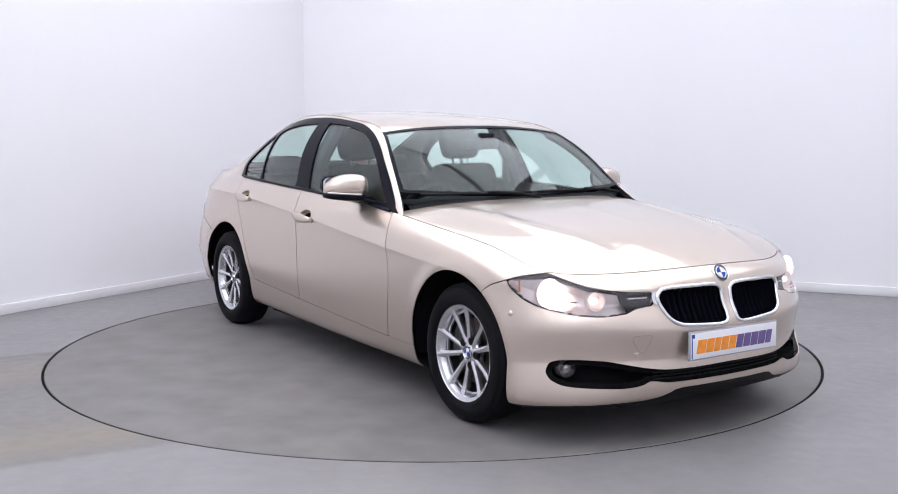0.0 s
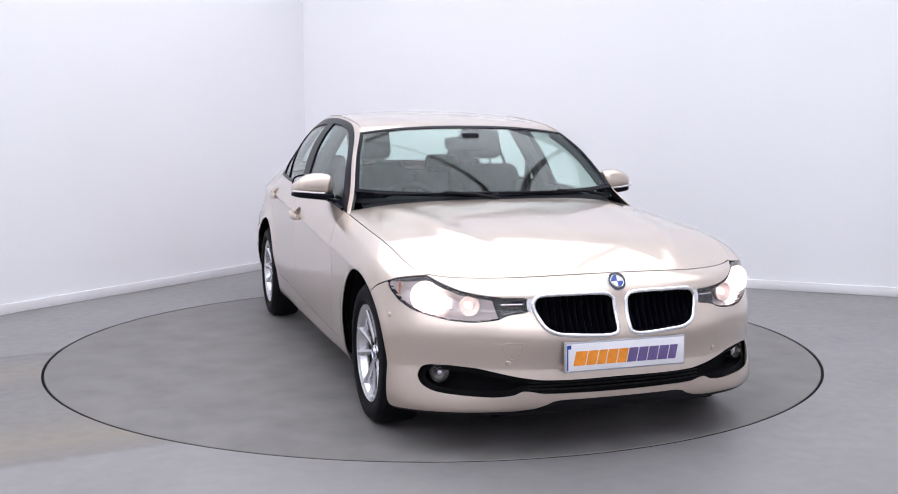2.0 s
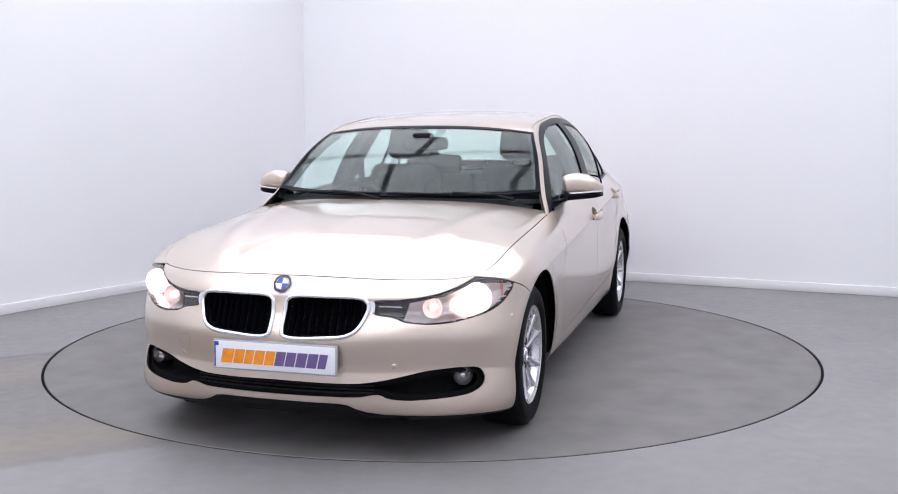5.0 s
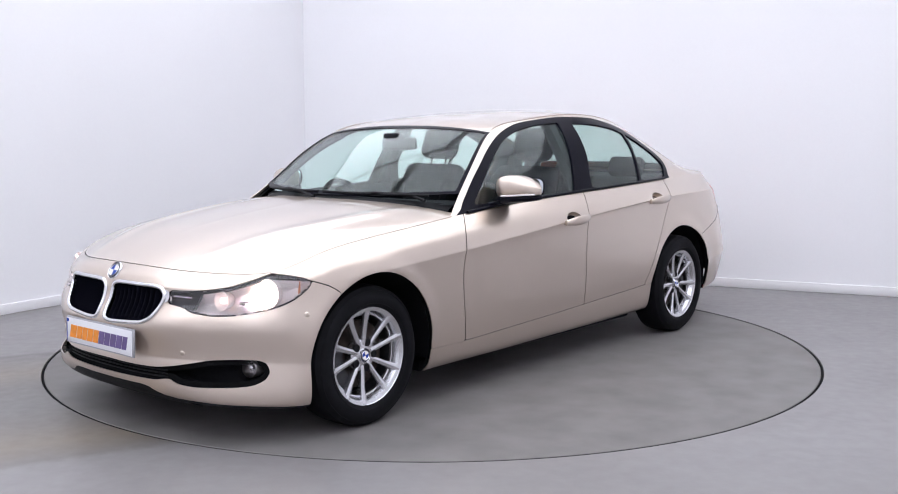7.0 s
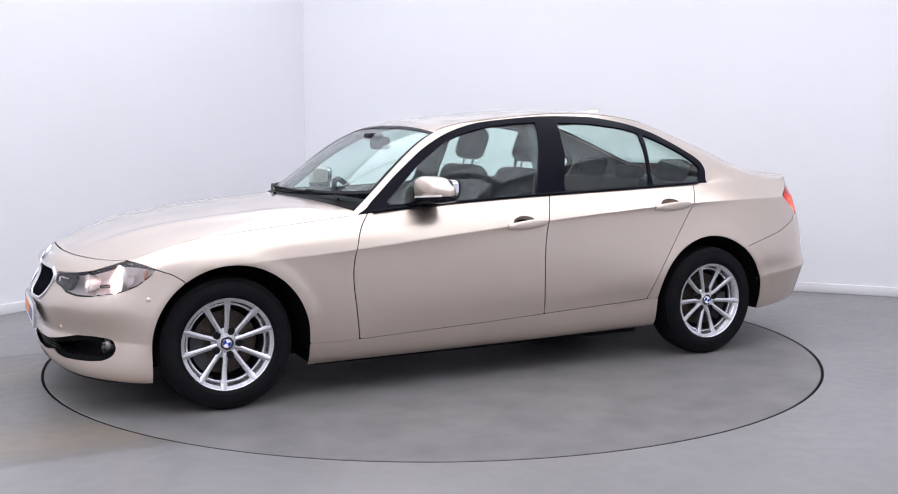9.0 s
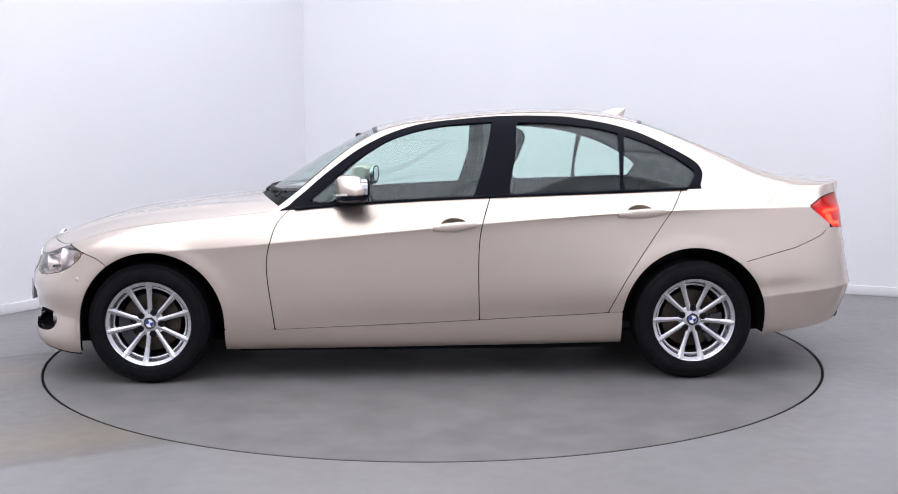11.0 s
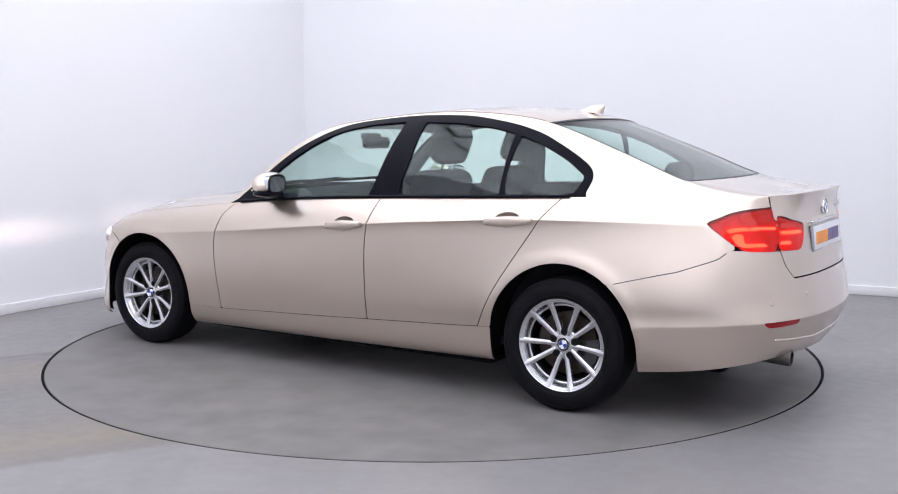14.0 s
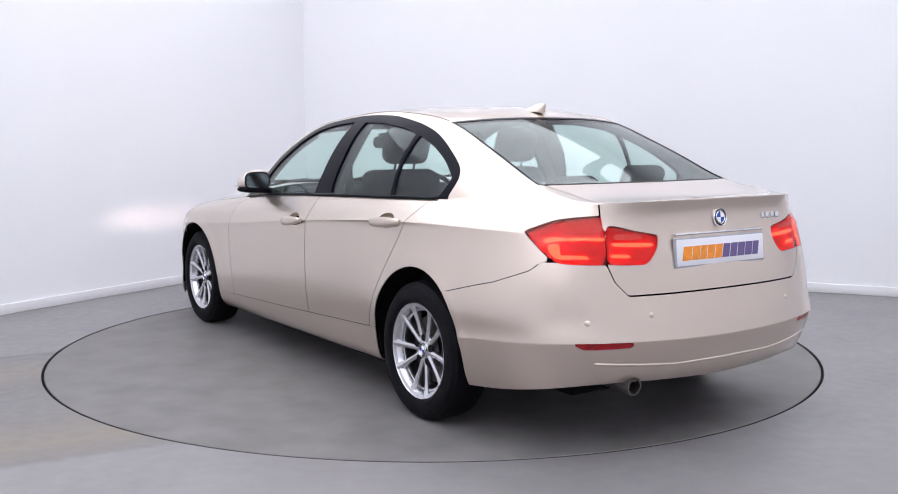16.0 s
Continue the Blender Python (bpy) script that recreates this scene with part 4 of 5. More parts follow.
def build_grille(car):
    for side, sgn in (("left", 1), ("right", -1)):
        bm = bmesh.new()
        tube(bm, outline(KIDNEY, .004, .001, sgn), .0095, 10, True)
        kid = part("grille", bm, CHROME, car, "chrome-framed black kidney grille")
        panel("backing", [("flank", in_uz(KIDNEY))], GAP, kid, side, 0, "", bowl(KIDNEY, 0.07, 0.015, -0.004), 80)
        for k in range(11):
            y = 0.050 + k * 0.0285
            zs = np.linspace(.47, .67, 201)
            zs = zs[poly_in(KIDNEY, np.full(201, y), zs) > .002]
            top, bot = zs.max(), zs.min()
            bm = bmesh.new()
            rows = []
            for i in range(9):
                z = bot + (top - bot) * i / 8
                p, n = skin_at(y, z)
                rows.append([bm.verts.new((p.x + dx, (y + dy) * sgn, z)) for dx, dy in ((-.006, -.0015), (-.003, 0), (-.006, .0015), (-.045, .003), (-.045, -.003))])
            for a, b in zip(rows, rows[1:]):
                for q in range(5):
                    bm.faces.new((a[q], a[(q + 1) % 5], b[(q + 1) % 5], b[q]))
            bm.faces.new(rows[0])
            bm.faces.new(rows[-1])
            part("slat", bm, GLOSSBLACK, kid)
        # fog lamp
        fog = Vector((1.922, .688 * sgn, .326))
        m = disc_pose(fog, (1, 0.22 * sgn, 0))
        bm = bmesh.new()
        lathe(bm, [(.036, .012), (.039, .004), (.039, -.04), (.034, -.04), (.032, .006), (.026, -.016), (.012, -.026), (0, -.026)], 36, m)
        lamp = part("fog_lamp", bm, FOGBOWL, car, "round unlit fog lamp")
        bm = bmesh.new()
        lathe(bm, [(0, .013), (.02, .0115), (.033, .007), (.033, .004), (0, .009)], 36, m)
        part("lens", bm, LENS, lamp)
        bm = bmesh.new()
        lathe(bm, [(0, .002), (.010, -.002), (.012, -.014), (0, -.02)], 20, m)
        part("bulb_shield", bm, CHROME, lamp)
    intake = panel("lower_intake", [("flank", in_uz(INTAKE))], LINER, car, "both", 0, "black lower air intake with fog lamp recesses", bowl(INTAKE, 0.09, 0.009, -0.003), 80)
    for k in range(3):
        bm = bmesh.new()
        pts = []
        for y in np.linspace(-.38, .38, 31):
            p, _ = skin_at(abs(y), .285)
            pts.append((p.x - .022, y, .276 + k * .014))
        tube(bm, pts, 0.003, 6)
        part("slat", bm, BLACK, intake)


def lettering(parent, m, width, height):
    """Ten slanted bars of the printed dealer word: five orange, five purple grey."""
    widths = (1.25, 1.05, .9, 1.05, 1.0, 1.0, 1.0, 1.05, 1.05, .85)
    unit = width / (sum(widths) + 9 * 0.12)
    x = -width / 2
    for k, w in enumerate(widths):
        bm = bmesh.new()
        lo, hi = x, x + w * unit
        lean = height * 0.22
        shapes = [((lo, hi), (-.5, .5))]
        for (a, b), (z0, z1) in shapes:
            z0, z1 = z0 * height, z1 * height
            q = [(a + lean * z0 / height, 0, z0), (b + lean * z0 / height, 0, z0), (b + lean * z1 / height, 0, z1), (a + lean * z1 / height, 0, z1)]
            fr = [bm.verts.new((c[0], -.0012, c[2])) for c in q]
            bk = [bm.verts.new((c[0], .0004, c[2])) for c in q]
            bm.faces.new(fr)
            for i in range(4):
                bm.faces.new((fr[i], bk[i], bk[(i + 1) % 4], fr[(i + 1) % 4]))
        bmesh.ops.transform(bm, matrix=m, verts=bm.verts)
        part("print_bar", bm, ORANGE if k < 5 else PURPLE, parent, "orange printed bar" if k < 5 else "purple printed bar", smooth=False)
        x = hi + unit * 0.12


def build_plate(car, name, m, blue):
    """Plate in its own space: seen from -y, x to the right, z up."""
    bm = bmesh.new()
    box(bm, (0, .006, 0), (.532, .012, .120), .004, m)
    plate = part(name, bm, PLATEEDGE, car, "white dealer plate with orange and purple printed bars")
    bm = bmesh.new()
    box(bm, (0, -.0012, 0), (.518, .003, .106), .001, m)
    part("face", bm, WHITE, plate)
    if blue:
        bm = bmesh.new()
        box(bm, (-.249, -.0032, .042), (.018, .0012, .016), 0, m)
        part("blue_patch", bm, BLUE, plate, "small blue corner patch")
        bm = bmesh.new()
        box(bm, (-.2555, -.0032, -.008), (.005, .0012, .086), 0, m)
        part("blue_edge", bm, BLUE, plate, "thin blue edge")
    lettering(plate, m @ Matrix.Translation((0, -.003, -.004)), .450, .056)
    return plate


def build_roundel(parent, m, r, name="badge"):
    bm = bmesh.new()
    lathe(bm, [(0, .004), (r * .9, .003), (r, 0), (r, -.006), (0, -.006)], 40, m)
    badge = part(name, bm, CHROMEDARK, parent, "round badge with blue and white quarters")
    for k in range(4):
        bm = bmesh.new()
        c = bm.verts.new((0, 0, .0052))
        arc_ = [bm.verts.new((r * .62 * math.cos(math.pi / 2 * (k + i / 8)), r * .62 * math.sin(math.pi / 2 * (k + i / 8)), .005)) for i in range(9)]
        for a, b in zip(arc_, arc_[1:]):
            bm.faces.new((c, a, b))
        bmesh.ops.transform(bm, matrix=m, verts=bm.verts)
        part("quarter", bm, BLUE if k % 2 else WHITE, badge, smooth=False)
    bm = bmesh.new()
    lathe(bm, [(r * .64, .0045), (r * .68, .006), (r * .72, .0045)], 40, m)
    part("ring", bm, CHROME, badge)
    bm = bmesh.new()
    lathe(bm, [(r * .94, .003), (r * .98, .005), (r * 1.03, .002), (r * 1.03, -.005)], 40, m)
    part("ring", bm, CHROME, badge)
    return badge


def ring_path(y, cx, cz, rx, rz, n=24, power=3.0):
    out = []
    for k in range(n):
        a = 2 * math.pi * k / n
        c, s = math.cos(a), math.sin(a)
        out.append((cx + rx * math.copysign(abs(c) ** (2 / power), c), y, cz + rz * math.copysign(abs(s) ** (2 / power), s)))
    return out


def loft(bm, rings, sgn=1, caps=True):
    rows = [[bm.verts.new((x, y * sgn, z)) for x, y, z in r] for r in rings]
    n = len(rows[0])
    for a, b in zip(rows, rows[1:]):
        for k in range(n):
            bm.faces.new((a[k], a[(k + 1) % n], b[(k + 1) % n], b[k]))
    if caps:
        bm.faces.new(rows[0][::-1])
        bm.faces.new(rows[-1])


def build_mirror(car, sgn):
    bm = bmesh.new()
    rings = []
    for t in np.linspace(0, 1, 15):
        y = .800 + .203 * t
        k = math.sqrt(max(0.02, 1 - (2 * abs(t - .46)) ** 5 * .92))
        top = 1.084 - .022 * (1 - t) ** 2 - .072 * t ** 2.6
        bot = .952 + .012 * t
        rings.append(ring_path(y, .392 - .055 * t, (top + bot) / 2, .068 * k, (top - bot) / 2 * (0.55 + .45 * k), 28, 3.2))
    loft(bm, rings, sgn)
    mirror = part("door_mirror", bm, PAINT, car, "champagne door mirror cap on a black base")
    bm = bmesh.new()
    rings = []
    for t in np.linspace(0, 1, 13):
        y = .790 + .212 * t
        k = math.sqrt(max(0.05, 1 - (2 * abs(t - .46)) ** 5 * .92))
        rings.append(ring_path(y, .386 - .052 * t, .944 + .014 * t, .072 * k, (.024 - .008 * t) * (0.4 + .6 * k), 24, 3.0))
    loft(bm, rings, sgn)
    part("mirror_base", bm, GLOSSBLACK, mirror, "gloss black lower half")
    bm = bmesh.new()
    loft(bm, [ring_path(y, x, z, .045 - .1 * (y - .755), .012, 16, 2.5) for y, x, z in ((.755, .46, .918), (.79, .44, .924), (.83, .42, .936))], sgn)
    part("mirror_arm", bm, GLOSSBLACK, mirror)
    # the glass faces backwards
    bm = bmesh.new()
    pts = [(.080 * math.copysign(abs(math.cos(a)) ** .6, math.cos(a)), .047 * math.copysign(abs(math.sin(a)) ** .6, math.sin(a))) for a in [2 * math.pi * k / 32 for k in range(32)]]
    fr = [bm.verts.new((.288 - .19 * q, (.902 + q) * sgn, 1.008 + w)) for q, w in pts]
    bk = [bm.verts.new((.325 - .19 * q, (.902 + q * 1.02) * sgn, 1.008 + w * 1.02)) for q, w in pts]
    bm.faces.new(fr)
    for k in range(32):
        bm.faces.new((fr[k], bk[k], bk[(k + 1) % 32], fr[(k + 1) % 32]))
    rim = bmesh.new()
    tube(rim, [(.289 - .19 * q, (.902 + q) * sgn, 1.008 + w) for q, w in pts], .005, 8, True)
    part("mirror_rim", rim, GLOSSBLACK, mirror)
    part("mirror_glass", bm, MIRRORGLASS, mirror, smooth=False)
    bm = bmesh.new()
    tube(bm, [(.455 - .075 * t ** 2, (.845 + .155 * t) * sgn, .966 + .010 * t) for t in np.linspace(0, 1, 10)], .0045, 8)
    part("indicator_strip", bm, PALE, mirror, "clear indicator strip")


def build_wheel(car, x, y, sgn, phase):
    m = Matrix.Translation((x, y * sgn, .3125)) @ Matrix.Rotation(radians(-90 * sgn), 4, "X")
    # local: z points outwards, the tyre's middle plane at 0
    bm = bmesh.new()
    lathe(bm, [(.2135, .088), (.2165, .091), (.2155, .082), (.208, .078), (.197, .068), (.192, .052), (.187, .052), (.190, .066), (.199, .082), (.2135, .088)], 72, m)
    wheel = part("wheel", bm, ALLOY, car, "silver ten-spoke alloy wheel with a black tyre")
    bm = bmesh.new()
    lathe(bm, [(.192, .053), (.188, .02), (.186, -.04), (.198, -.085), (.205, -.092), (.182, -.045), (.184, .02), (.188, .053)], 72, m)
    part("barrel", bm, BARREL, wheel)
    bm = bmesh.new()
    lathe(bm, [(.190, .050), (.184, .052), (.179, .050), (.178, .040), (.188, .040), (.190, .050)], 72, m)
    part("rim_step", bm, ALLOY, wheel)
    bm = bmesh.new()
    prof = [(.2145, .084), (.222, .094), (.240, .1015), (.262, .1030), (.284, .098), (.296, .089), (.3005, .084), (.3065, .079), (.3105, .060), (.3125, .030), (.3130, 0)]
    lathe(bm, prof + [(r, -z) for r, z in prof[-2::-1]] + [(.2145, -.070), (.2145, .070), (.2145, .084)], 96, m)
    tyre = part("tyre", bm, RUBBER, wheel, "black road tyre")
    for r, z in ((.234, .1008), (.290, .0955)):
        bm = bmesh.new()
        lathe(bm, [(r - .002, z - .001), (r, z + .0012), (r + .002, z - .002)], 72, m)
        part("sidewall_rib", bm, RUBBER, tyre)
    for pair in range(5):
        for half in (-1, 1):
            a = radians(90 + phase + 72 * pair + 15.5 * half)
            spoke = m @ Matrix.Rotation(a, 4, "Z")
            bm = bmesh.new()
            rows = []
            for i in range(9):
                t = i / 8
                r = .046 + (.2125 - .046) * t
                w = .0105 + .0060 * t + .0075 * t ** 7 + .004 * (1 - t) ** 4
                top = .060 + .016 * t + .014 * t ** 4
                rows.append([bm.verts.new(spoke @ Vector(q)) for q in ((r, -w, top - .014), (r, -w * .82, top - .005), (r, -w * .18, top), (r, w * .18, top), (r, w * .82, top - .005), (r, w, top - .014), (r, w * .7, top - .036), (r, -w * .7, top - .036))])
            for p, q in zip(rows, rows[1:]):
                for k in range(8):
                    bm.faces.new((p[k], p[(k + 1) % 8], q[(k + 1) % 8], q[k]))
            bm.faces.new(rows[0])
            bm.faces.new(rows[-1])
            part("spoke", bm, ALLOY, wheel)
    bm = bmesh.new()
    lathe(bm, [(0, .058), (.030, .058), (.038, .057), (.066, .054), (.072, .048), (.074, .02), (.0, .02)], 48, m)
    part("hub", bm, ALLOY, wheel)
    # black discs proud of the hub paint in the shade of the bolt holes
    for k in range(5):
        a = radians(90 + phase + 36 + 72 * k)
        bm = bmesh.new()
        lathe(bm, [(0, .0570), (.011, .0572), (.012, .0600), (.0175, .0605), (.0180, .0590), (.017, .0450), (0, .045)], 18, m @ Matrix.Translation((.0580 * math.cos(a), .0580 * math.sin(a), 0)))
        part("bolt", bm, BLACK, wheel, "black raised disc for a shaded bolt hole")
    build_roundel(wheel, m @ Matrix.Translation((0, 0, .062)) @ Matrix.Rotation(radians(20), 4, "Z"), .031, "hub_cap")
    bm = bmesh.new()
    lathe(bm, [(.07, .012), (.148, .012), (.150, .010), (.150, -.010), (.148, -.012), (.07, -.012), (.07, .012)], 60, m)
    part("brake_disc", bm, IRON, wheel, "rust-tinged brake disc")
    bm = bmesh.new()
    rows = []
    for k in range(10):
        a = radians((-12 if x > 0 else 128) + 7 * k)
        a = a if sgn > 0 else math.pi - a
        rows.append([bm.verts.new(m @ Vector((r * math.cos(a), r * math.sin(a), z))) for r, z in ((.105, .03), (.165, .03), (.168, -.03), (.105, -.03))])
    for p, q in zip(rows, rows[1:]):
        for k in range(4):
            bm.faces.new((p[k], p[(k + 1) % 4], q[(k + 1) % 4], q[k]))
    bm.faces.new(rows[0])
    bm.faces.new(rows[-1])
    part("brake_caliper", bm, DARKMETAL, wheel)
    # black disc added behind the spokes, so the depth of the wheel reads dark
    bm = bmesh.new()
    lathe(bm, [(.178, -.03), (.10, -.05), (0, -.05), (0, -.06), (.182, -.05), (.178, -.03)], 40, m)
    part("hub_back", bm, GAP, wheel)


def build_arch(car, cx, cz, r, sgn):
    """Black wheel-house lining."""
    bm = bmesh.new()
    rows = []
    for y in (.868, .86, .80, .60, .48):
        rr = r + .012
        pts = [(cx + rr, .235)] + [(cx + rr * math.cos(a), cz + rr * math.sin(a)) for a in np.linspace(0, math.pi, 40)] + [(cx - rr, .235)]
        rows.append([bm.verts.new((px, (y - .016) * sgn, pz)) for px, pz in pts])
    for a, b in zip(rows, rows[1:]):
        for k in range(len(a) - 1):
            bm.faces.new((a[k], a[k + 1], b[k + 1], b[k]))
    bm.faces.new(rows[-1])
    part("wheel_arch_liner", bm, LINER, car, "black wheel-arch lining")


def build_trim(car):
    # badges
    build_roundel(car, disc_pose((2.106, 0, .690), (1, 0, .62)), .040)
    p, n = skin_at(ENDU, .935)
    build_roundel(car, disc_pose((p.x - .004, 0, .938), (-1, 0, .12)), .037)
    # model badge as plain bars
    for k in range(4):
        p, n = skin_at(ENDU - (.385 - .03 * k), .932)
        bm = bmesh.new()
        box(bm, (p.x - .002, -(.385 - .033 * k), .932), (.004, .024 if k < 3 else .018, .026), .002)
        part("model_badge_bar", bm, CHROME, car)
    # chrome strip over the rear plate
    bm = bmesh.new()
    box(bm, (-2.354, 0, .879), (.014, .52, .011), .004)
    part("boot_strip", bm, CHROME, car, "chrome strip above the rear plate")
    build_plate(car, "front_plate", Matrix.Translation((2.196, 0, .413)) @ Matrix.Rotation(radians(90), 4, "Z") @ Matrix.Rotation(radians(-2), 4, "X"), True)
    build_plate(car, "rear_plate", Matrix.Translation((-2.368, .004, .806)) @ Matrix.Rotation(radians(-90), 4, "Z") @ Matrix.Rotation(radians(-6), 4, "X"), False)
    # roof aerial
    bm = bmesh.new()
    fin = []
    for t in (0, .2, .4, .6, .8, .93, 1.0):
        front, back, half = -1.030 - .115 * t ** .8, -1.205 - .012 * t, .032 * (1 - t) ** .7 + .004
        fin.append([((front + back) / 2 + (front - back) / 2 * math.cos(a), half * math.sin(a), 1.396 - .10 * max(0, -1.06 - ((front + back) / 2 + (front - back) / 2 * math.cos(a))) * (1 - t) + t * .032) for a in [2 * math.pi * k / 24 for k in range(24)]])
    loft(bm, fin)
    part("roof_aerial", bm, PAINT, car, "body-coloured shark-fin aerial")
    # exhaust pipe
    bm = bmesh.new()
    lathe(bm, [(.030, .10), (.037, .10), (.039, .09), (.037, -.12), (.030, -.12), (.029, .06), (.030, .10)], 32, disc_pose((-2.235, .445, .290), (-1, 0, -.06)))
    pipe = part("exhaust_pipe", bm, DULLSTEEL, car, "chrome exhaust tip under the bumper")
    bm = bmesh.new()
    lathe(bm, [(0, .05), (.0285, .05), (.0285, .045), (0, .045)], 24, disc_pose((-2.235, .445, .290), (-1, 0, -.06)))
    part("pipe_inside", bm, GAP, pipe)
    # ridge along the rear bumper
    for name, z0, z1, r in (("bumper_ridge", .392, .366, .007),):
        bm = bmesh.new()
        pts = []
        for u in np.linspace(5.13, ENDU, 40):
            t = min(1, (u - 5.13) / .35)
            p, n = skin_at(u, z0 + (z1 - z0) * t)
            pts.append((p.x + .003, p.y, p.z))
        tube(bm, pts + [(x, -y, z) for x, y, z in pts[-2::-1]], r, 8)
        part(name, bm, PAINT, car)
    # the panels meet without a gap; a dark tube paints in its shade
    for sgn in (1, -1):
        pts = []
        for u in np.linspace(4.41, 4.885, 64):
            z = .68
            for _ in range(6):
                p, n = skin_at(u, z)
                z = float(SEAM_TAIL(p.x))
            pts.append((p.x, p.y * sgn, z))
        bm = bmesh.new()
        tube(bm, pts, .0021, 6)
        part("bumper_seam_shade", bm, LINING_AND_SEAM, car, "dark strip for the shaded shut line above the bumper")
    # parking sensors and the towing-eye cover
    for u, z in ((.985, .545), (.47, .335 + .05), (5.10, .555), (5.36, .575), (.0, 0)):
        if z == 0:
            continue
        p, n = skin_at(u, z)
        for sgn in (1, -1):
            bm = bmesh.new()
            lathe(bm, [(0, .0022), (.009, .0020), (.0105, .0008), (.0118, -.0005), (.0118, -.003)], 20, disc_pose((p.x, p.y * sgn, p.z), (n.x, n.y * sgn, n.z)))
            part("parking_sensor", bm, PAINT, car, "small round parking sensor")
    # a tube in darkened paint draws the shade of the cover's gap
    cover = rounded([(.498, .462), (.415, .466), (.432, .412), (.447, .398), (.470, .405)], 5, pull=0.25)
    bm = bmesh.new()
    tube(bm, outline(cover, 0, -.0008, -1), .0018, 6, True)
    part("towing_cover_line", bm, PAINTSHADE, car, "darkened line for the shaded gap round the towing-eye cover")
    # darkened tubes lie on the roof edge in place of a shaded seam
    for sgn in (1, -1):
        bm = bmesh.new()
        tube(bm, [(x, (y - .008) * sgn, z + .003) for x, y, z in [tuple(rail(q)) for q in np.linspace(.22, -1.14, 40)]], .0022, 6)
        part("roof_seam_line", bm, PAINTSHADE, car, "darkened line for the shaded seam along the roof edge")
    # bonnet and scuttle, wipers
    bm = bmesh.new()
    rows = []
    for y in np.linspace(-.70, .70, 29):
        k = abs(y / .70) ** 3
        rows.append([bm.verts.new((x - .22 * k, y, z - .03 * k)) for x, z in ((.915, .925), (.905, .938), (.89, .946), (.86, .958), (.84, .94))])
    for a, b in zip(rows, rows[1:]):
        for q in range(4):
            bm.faces.new((a[q], a[q + 1], b[q + 1], b[q]))
    part("scuttle", bm, BLACK, car, "black plastic scuttle under the windscreen")
    for y0, y1, lift in ((.60, -.02, .0), (-.06, -.64, .0)):
        bm = bmesh.new()
        pts = []
        for t in np.linspace(0, 1, 12):
            y = y0 + (y1 - y0) * t
            k = abs(y / .72)
            pts.append((.872 - .215 * k ** 2.6 - .012, y, .972 + .004 * (1 - k)))
        tube(bm, pts, .007, 8)
        wiper = part("wiper", bm, BLACK, car, "black wiper parked along the windscreen foot")
        bm = bmesh.new()
        tube(bm, [(pts[0][0] + .05, pts[0][1] + .02, .950), (pts[0][0] + .03, pts[0][1] - .1, .972), (pts[5][0] + .008, pts[5][1], pts[5][2] + .008)], .008, 8)
        part("wiper_arm", bm, BLACK, wiper)
    # rubber bead along the belt, mirror sails
    for sgn in (1, -1):
        bm = bmesh.new()
        pts = []
        for x in np.linspace(.66, -1.385, 50):
            p = LINES[8](u_of_x(x))
            pts.append((p[0], (p[1] + .003) * sgn, p[2] + .004))
        tube(bm, pts, .008, 8)
        part("belt_seal", bm, GLOSSBLACK, car, "black seal under the windows")


def build_under(car):
    bm = bmesh.new()
    box(bm, (0, 0, .175), (1.95, 1.52, .06), .02)
    box(bm, (1.40, 0, .185), (1.30, 1.02, .06), .02)
    box(bm, (-1.50, 0, .22), (1.1, 1.05, .06), .02)
    box(bm, (-2.02, 0, .31), (.34, 1.25, .05), .02)
    part("underbody", bm, LINER, car, "dark underbody")
    bm = bmesh.new()
    for x in (1.405, -1.405):
        box(bm, (x, 0, .31), (.08, 1.35, .08), .02)
    part("axle", bm, GAP, car)


# ======== the cabin ========
def cushion(bm, centre, size, bevel, m=None):
    box(bm, centre, size, bevel, m, 4)


def build_front_seat(car, y):
    m = Matrix.Translation((0, y, 0))
    lean = m @ Matrix.Translation((-.22, 0, .46)) @ Matrix.Rotation(radians(-21), 4, "Y")
    bm = bmesh.new()
    cushion(bm, (.04, 0, .44), (.54, .50, .16), .06, m)
    seat = part("seat", bm, CLOTH, car, "dark grey cloth front seat")
    bm = bmesh.new()
    cushion(bm, (0, 0, .33), (.15, .47, .66), .065, lean)
    part("backrest", bm, CLOTH, seat)
    for s in (-1, 1):
        bm = bmesh.new()
        cushion(bm, (.055, s * .21, .28), (.13, .09, .50), .04, lean)
        part("bolster", bm, CLOTH, seat)
    bm = bmesh.new()
    cushion(bm, (.015, 0, .80), (.11, .27, .20), .05, lean)
    part("headrest", bm, CLOTH, seat, "dark padded headrest")
    bm = bmesh.new()
    for s in (-1, 1):
        tube(bm, [tuple(lean @ Vector((0, s * .06, z))) for z in (.62, .74)], .007, 8)
    part("headrest_posts", bm, CHROME, seat)


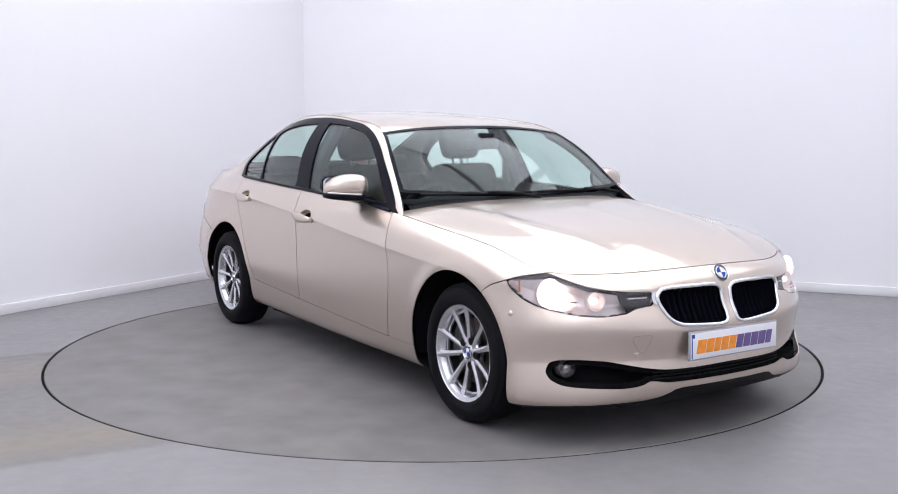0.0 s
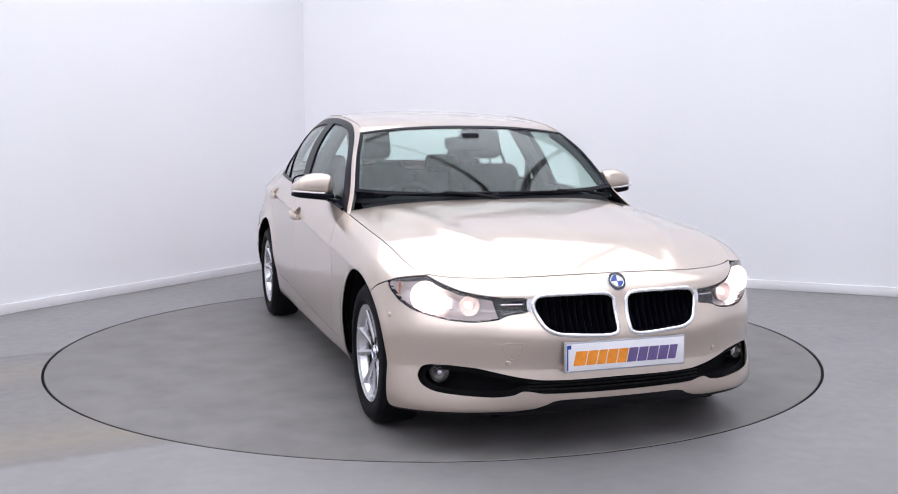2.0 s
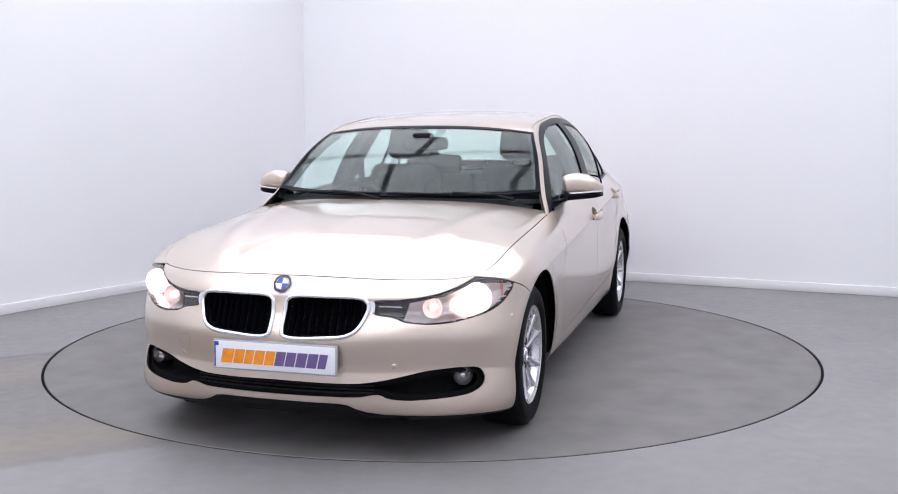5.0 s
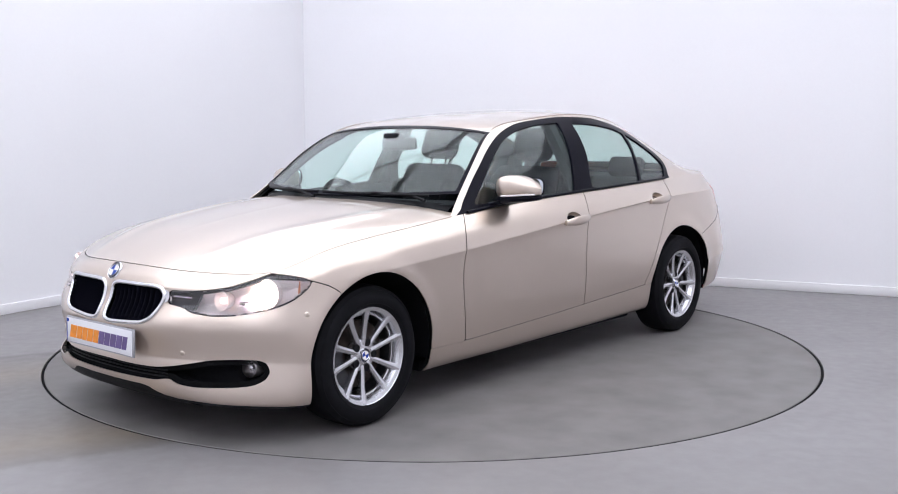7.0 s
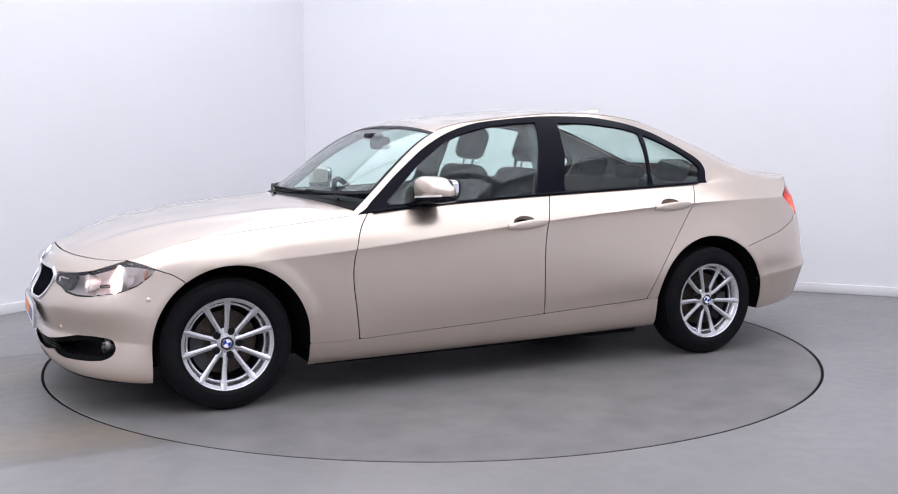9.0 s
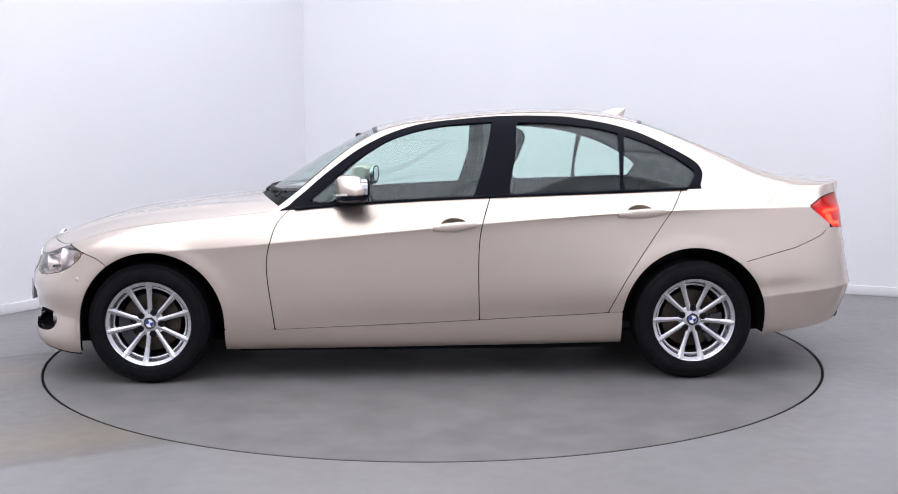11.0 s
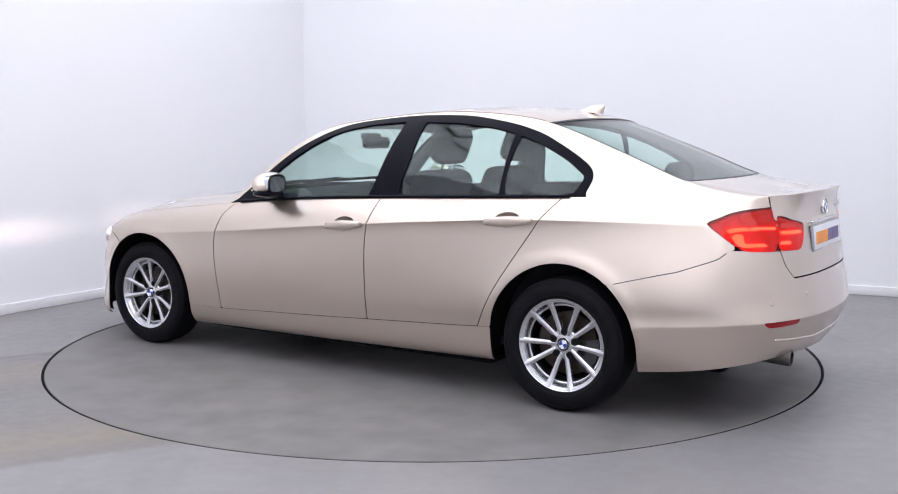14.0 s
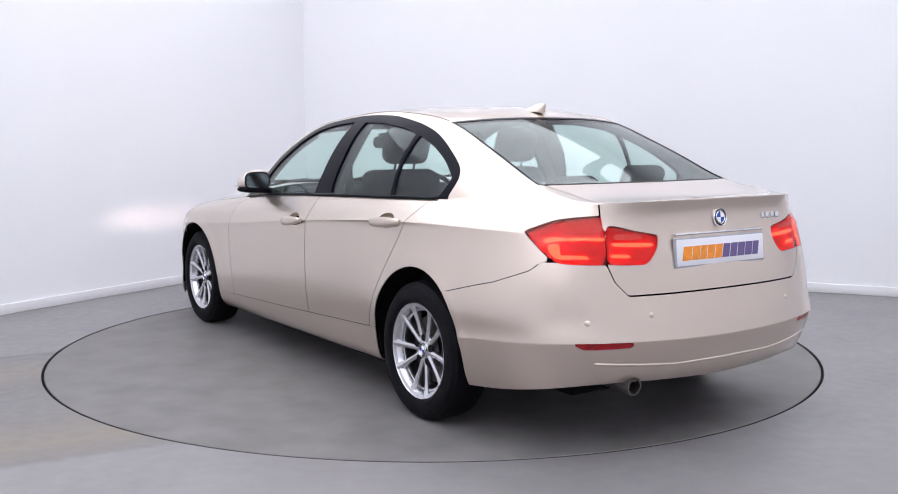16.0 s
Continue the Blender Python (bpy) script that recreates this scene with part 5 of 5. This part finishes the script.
def build_cabin(car):
    bm = bmesh.new()
    box(bm, (-.35, 0, .27), (2.4, 1.5, .04), .01)
    part("cabin_floor", bm, DASH, car)
    # dashboard
    bm = bmesh.new()
    rows = []
    for y in np.linspace(-.74, .74, 25):
        k = abs(y / .74) ** 3
        hump = .035 * math.exp(-((y + .37) / .17) ** 4)
        rows.append([bm.verts.new(q) for q in ((.86 - .22 * k, y, .925), (.70 - .1 * k, y, .945 + hump * .4), (.52, y, .925 + hump), (.44, y, .87 + hump * .7), (.42, y, .76), (.50, y, .58), (.62, y, .40))])
    for a, b in zip(rows, rows[1:]):
        for q in range(6):
            bm.faces.new((a[q], a[q + 1], b[q + 1], b[q]))
    part("dashboard", bm, DASH, car, "dark padded dashboard")
    # steering wheel on the car's right
    m = Matrix.Translation((.345, -.37, .835)) @ Matrix.Rotation(radians(-66), 4, "Y")
    bm = bmesh.new()
    tube(bm, [tuple(m @ Vector((.185 * math.cos(a), .185 * math.sin(a), 0))) for a in [2 * math.pi * k / 40 for k in range(40)]], .016, 10, True)
    wheel = part("steering_wheel", bm, DASH, car, "black leather steering wheel")
    for a in (0, math.pi / 2, -math.pi / 2):
        bm = bmesh.new()
        box(bm, (.10, 0, 0), (.15, .035, .014), .005, m @ Matrix.Rotation(a + math.pi, 4, "Z"))
        part("wheel_spoke", bm, DASH, wheel)
    bm = bmesh.new()
    lathe(bm, [(0, .02), (.05, .016), (.07, 0), (.06, -.03), (0, -.035)], 28, m)
    part("horn_pad", bm, DASH, wheel)
    bm = bmesh.new()
    tube(bm, [(.36, -.37, .83), (.60, -.37, .74)], .035, 12)
    part("steering_column", bm, DASH, wheel)
    build_front_seat(car, .37)
    build_front_seat(car, -.37)
    # rear bench
    bm = bmesh.new()
    cushion(bm, (-.98, 0, .43), (.54, 1.30, .18), .06)
    bench = part("rear_bench", bm, CLOTH, car, "dark grey cloth rear bench")
    lean = Matrix.Translation((-1.20, 0, .46)) @ Matrix.Rotation(radians(-24), 4, "Y")
    for y, w in ((.43, .46), (0, .38), (-.43, .46)):
        bm = bmesh.new()
        cushion(bm, (0, y, .28), (.13, w, .58), .05, lean)
        part("backrest", bm, CLOTH, bench)
        bm = bmesh.new()
        tall = .13 if y else .08
        cushion(bm, (.0, y, .585 + tall / 2), (.09, .25, tall), .035, lean)
        part("headrest", bm, CLOTH, bench)
    bm = bmesh.new()
    box(bm, (-1.67, 0, .975), (.50, 1.22, .03), .01)
    part("parcel_shelf", bm, DASH, car, "dark rear parcel shelf")
    # centre console and seat belts
    bm = bmesh.new()
    box(bm, (.15, 0, .46), (.75, .20, .26), .03)
    part("centre_console", bm, DASH, car)
    for sgn in (1, -1):
        bm = bmesh.new()
        a, b = Vector((-.36, .66 * sgn, 1.16)), Vector((-.30, .60 * sgn, .55))
        box(bm, (0, 0, 0), (.004, .045, (a - b).length), .001, Matrix.Translation((a + b) / 2) @ (a - b).to_track_quat("Z", "X").to_matrix().to_4x4())
        part("seat_belt", bm, DASH, car, "dark hanging seat belt")
    for sgn in (1, -1):
        bm = bmesh.new()
        rows = []
        for x in np.linspace(.62, -1.40, 30):
            p = LINES[8](u_of_x(x))
            rows.append([bm.verts.new((x, (p[1] + dy) * sgn, z)) for dy, z in ((-.02, p[2] - .003), (-.07, p[2] + .002), (-.10, p[2] - .05), (-.09, .62), (-.10, .30))])
        for a, b in zip(rows, rows[1:]):
            for q in range(4):
                bm.faces.new((a[q], a[q + 1], b[q + 1], b[q]))
        part("door_card", bm, DASH, car, "dark door lining")
        bm = bmesh.new()
        pts = [(-.36 - .02 * (z - .95), (.76 - .22 * (max(z - .95, 0) / .4) ** 1.2) * sgn, z) for z in np.linspace(.92, 1.34, 10)]
        tube(bm, pts, .045, 8)
        part("pillar_lining", bm, LINING_AND_SEAM, car, "grey centre-pillar lining")
        bm = bmesh.new()
        pts = [tuple(Vector(rail(x)) * 1.0 + Vector((-.02, 0, -.03))) for x in np.linspace(.62, .20, 10)]
        tube(bm, [(x, (y - .015) * sgn, z) for x, y, z in pts], .022, 8)
        part("pillar_lining", bm, LINING_AND_SEAM, car)
    # inner mirror
    bm = bmesh.new()
    loft(bm, [ring_path(y, .295, 1.222, .016 * k, .036 * k, 20, 3) for y, k in ((-.128, .5), (-.12, .85), (-.10, 1), (.10, 1), (.12, .85), (.128, .5))])
    inner = part("inner_mirror", bm, DASH, car, "dark interior rear-view mirror")
    bm = bmesh.new()
    tube(bm, [(.30, 0, 1.24), (.325, 0, 1.262), (.345, 0, 1.270)], .012, 8)
    part("mirror_stalk", bm, DASH, inner)
    bm = bmesh.new()
    box(bm, (.335, 0, 1.262), (.09, .10, .035), .012)
    part("sensor_box", bm, DASH, inner)


build_grille(car)
for _side, _sgn in (("left", 1), ("right", -1)):
    build_headlamp(car, _side, _sgn)
    build_tail(car, _side, _sgn)
    build_mirror(car, _sgn)
    for _cx, _cz, _r in ARCHES:
        build_arch(car, _cx, _cz, _r, _sgn)
build_wheel(car, 1.405, .765, 1, -22)
build_wheel(car, -1.405, .786, 1, -2.5)
build_wheel(car, 1.405, .765, -1, 14)
build_wheel(car, -1.405, .786, -1, 30)
build_trim(car)
build_under(car)
build_cabin(car)


# ======== motion: the turntable carries the car round ========
def motions():
    start = [(0.0, -58.05), (0.5, -59.16), (1.0, -62.0), (1.5, -66.5), (2.0, -72.35), (2.5, -78.35)]
    turn = start + [(float(t), -90.12 - 11.757 * (t - 3.5)) for t in range(3, 17)]
    walk(turntable, [(t, pose(0, 0, 0, 0, 0, a)) for t, a in turn])
    walk(car, [(t, pose(0, 0, 0, 0, 0, a) @ pose(0.083, 0.071, 0.0)) for t, a in turn])


motions()
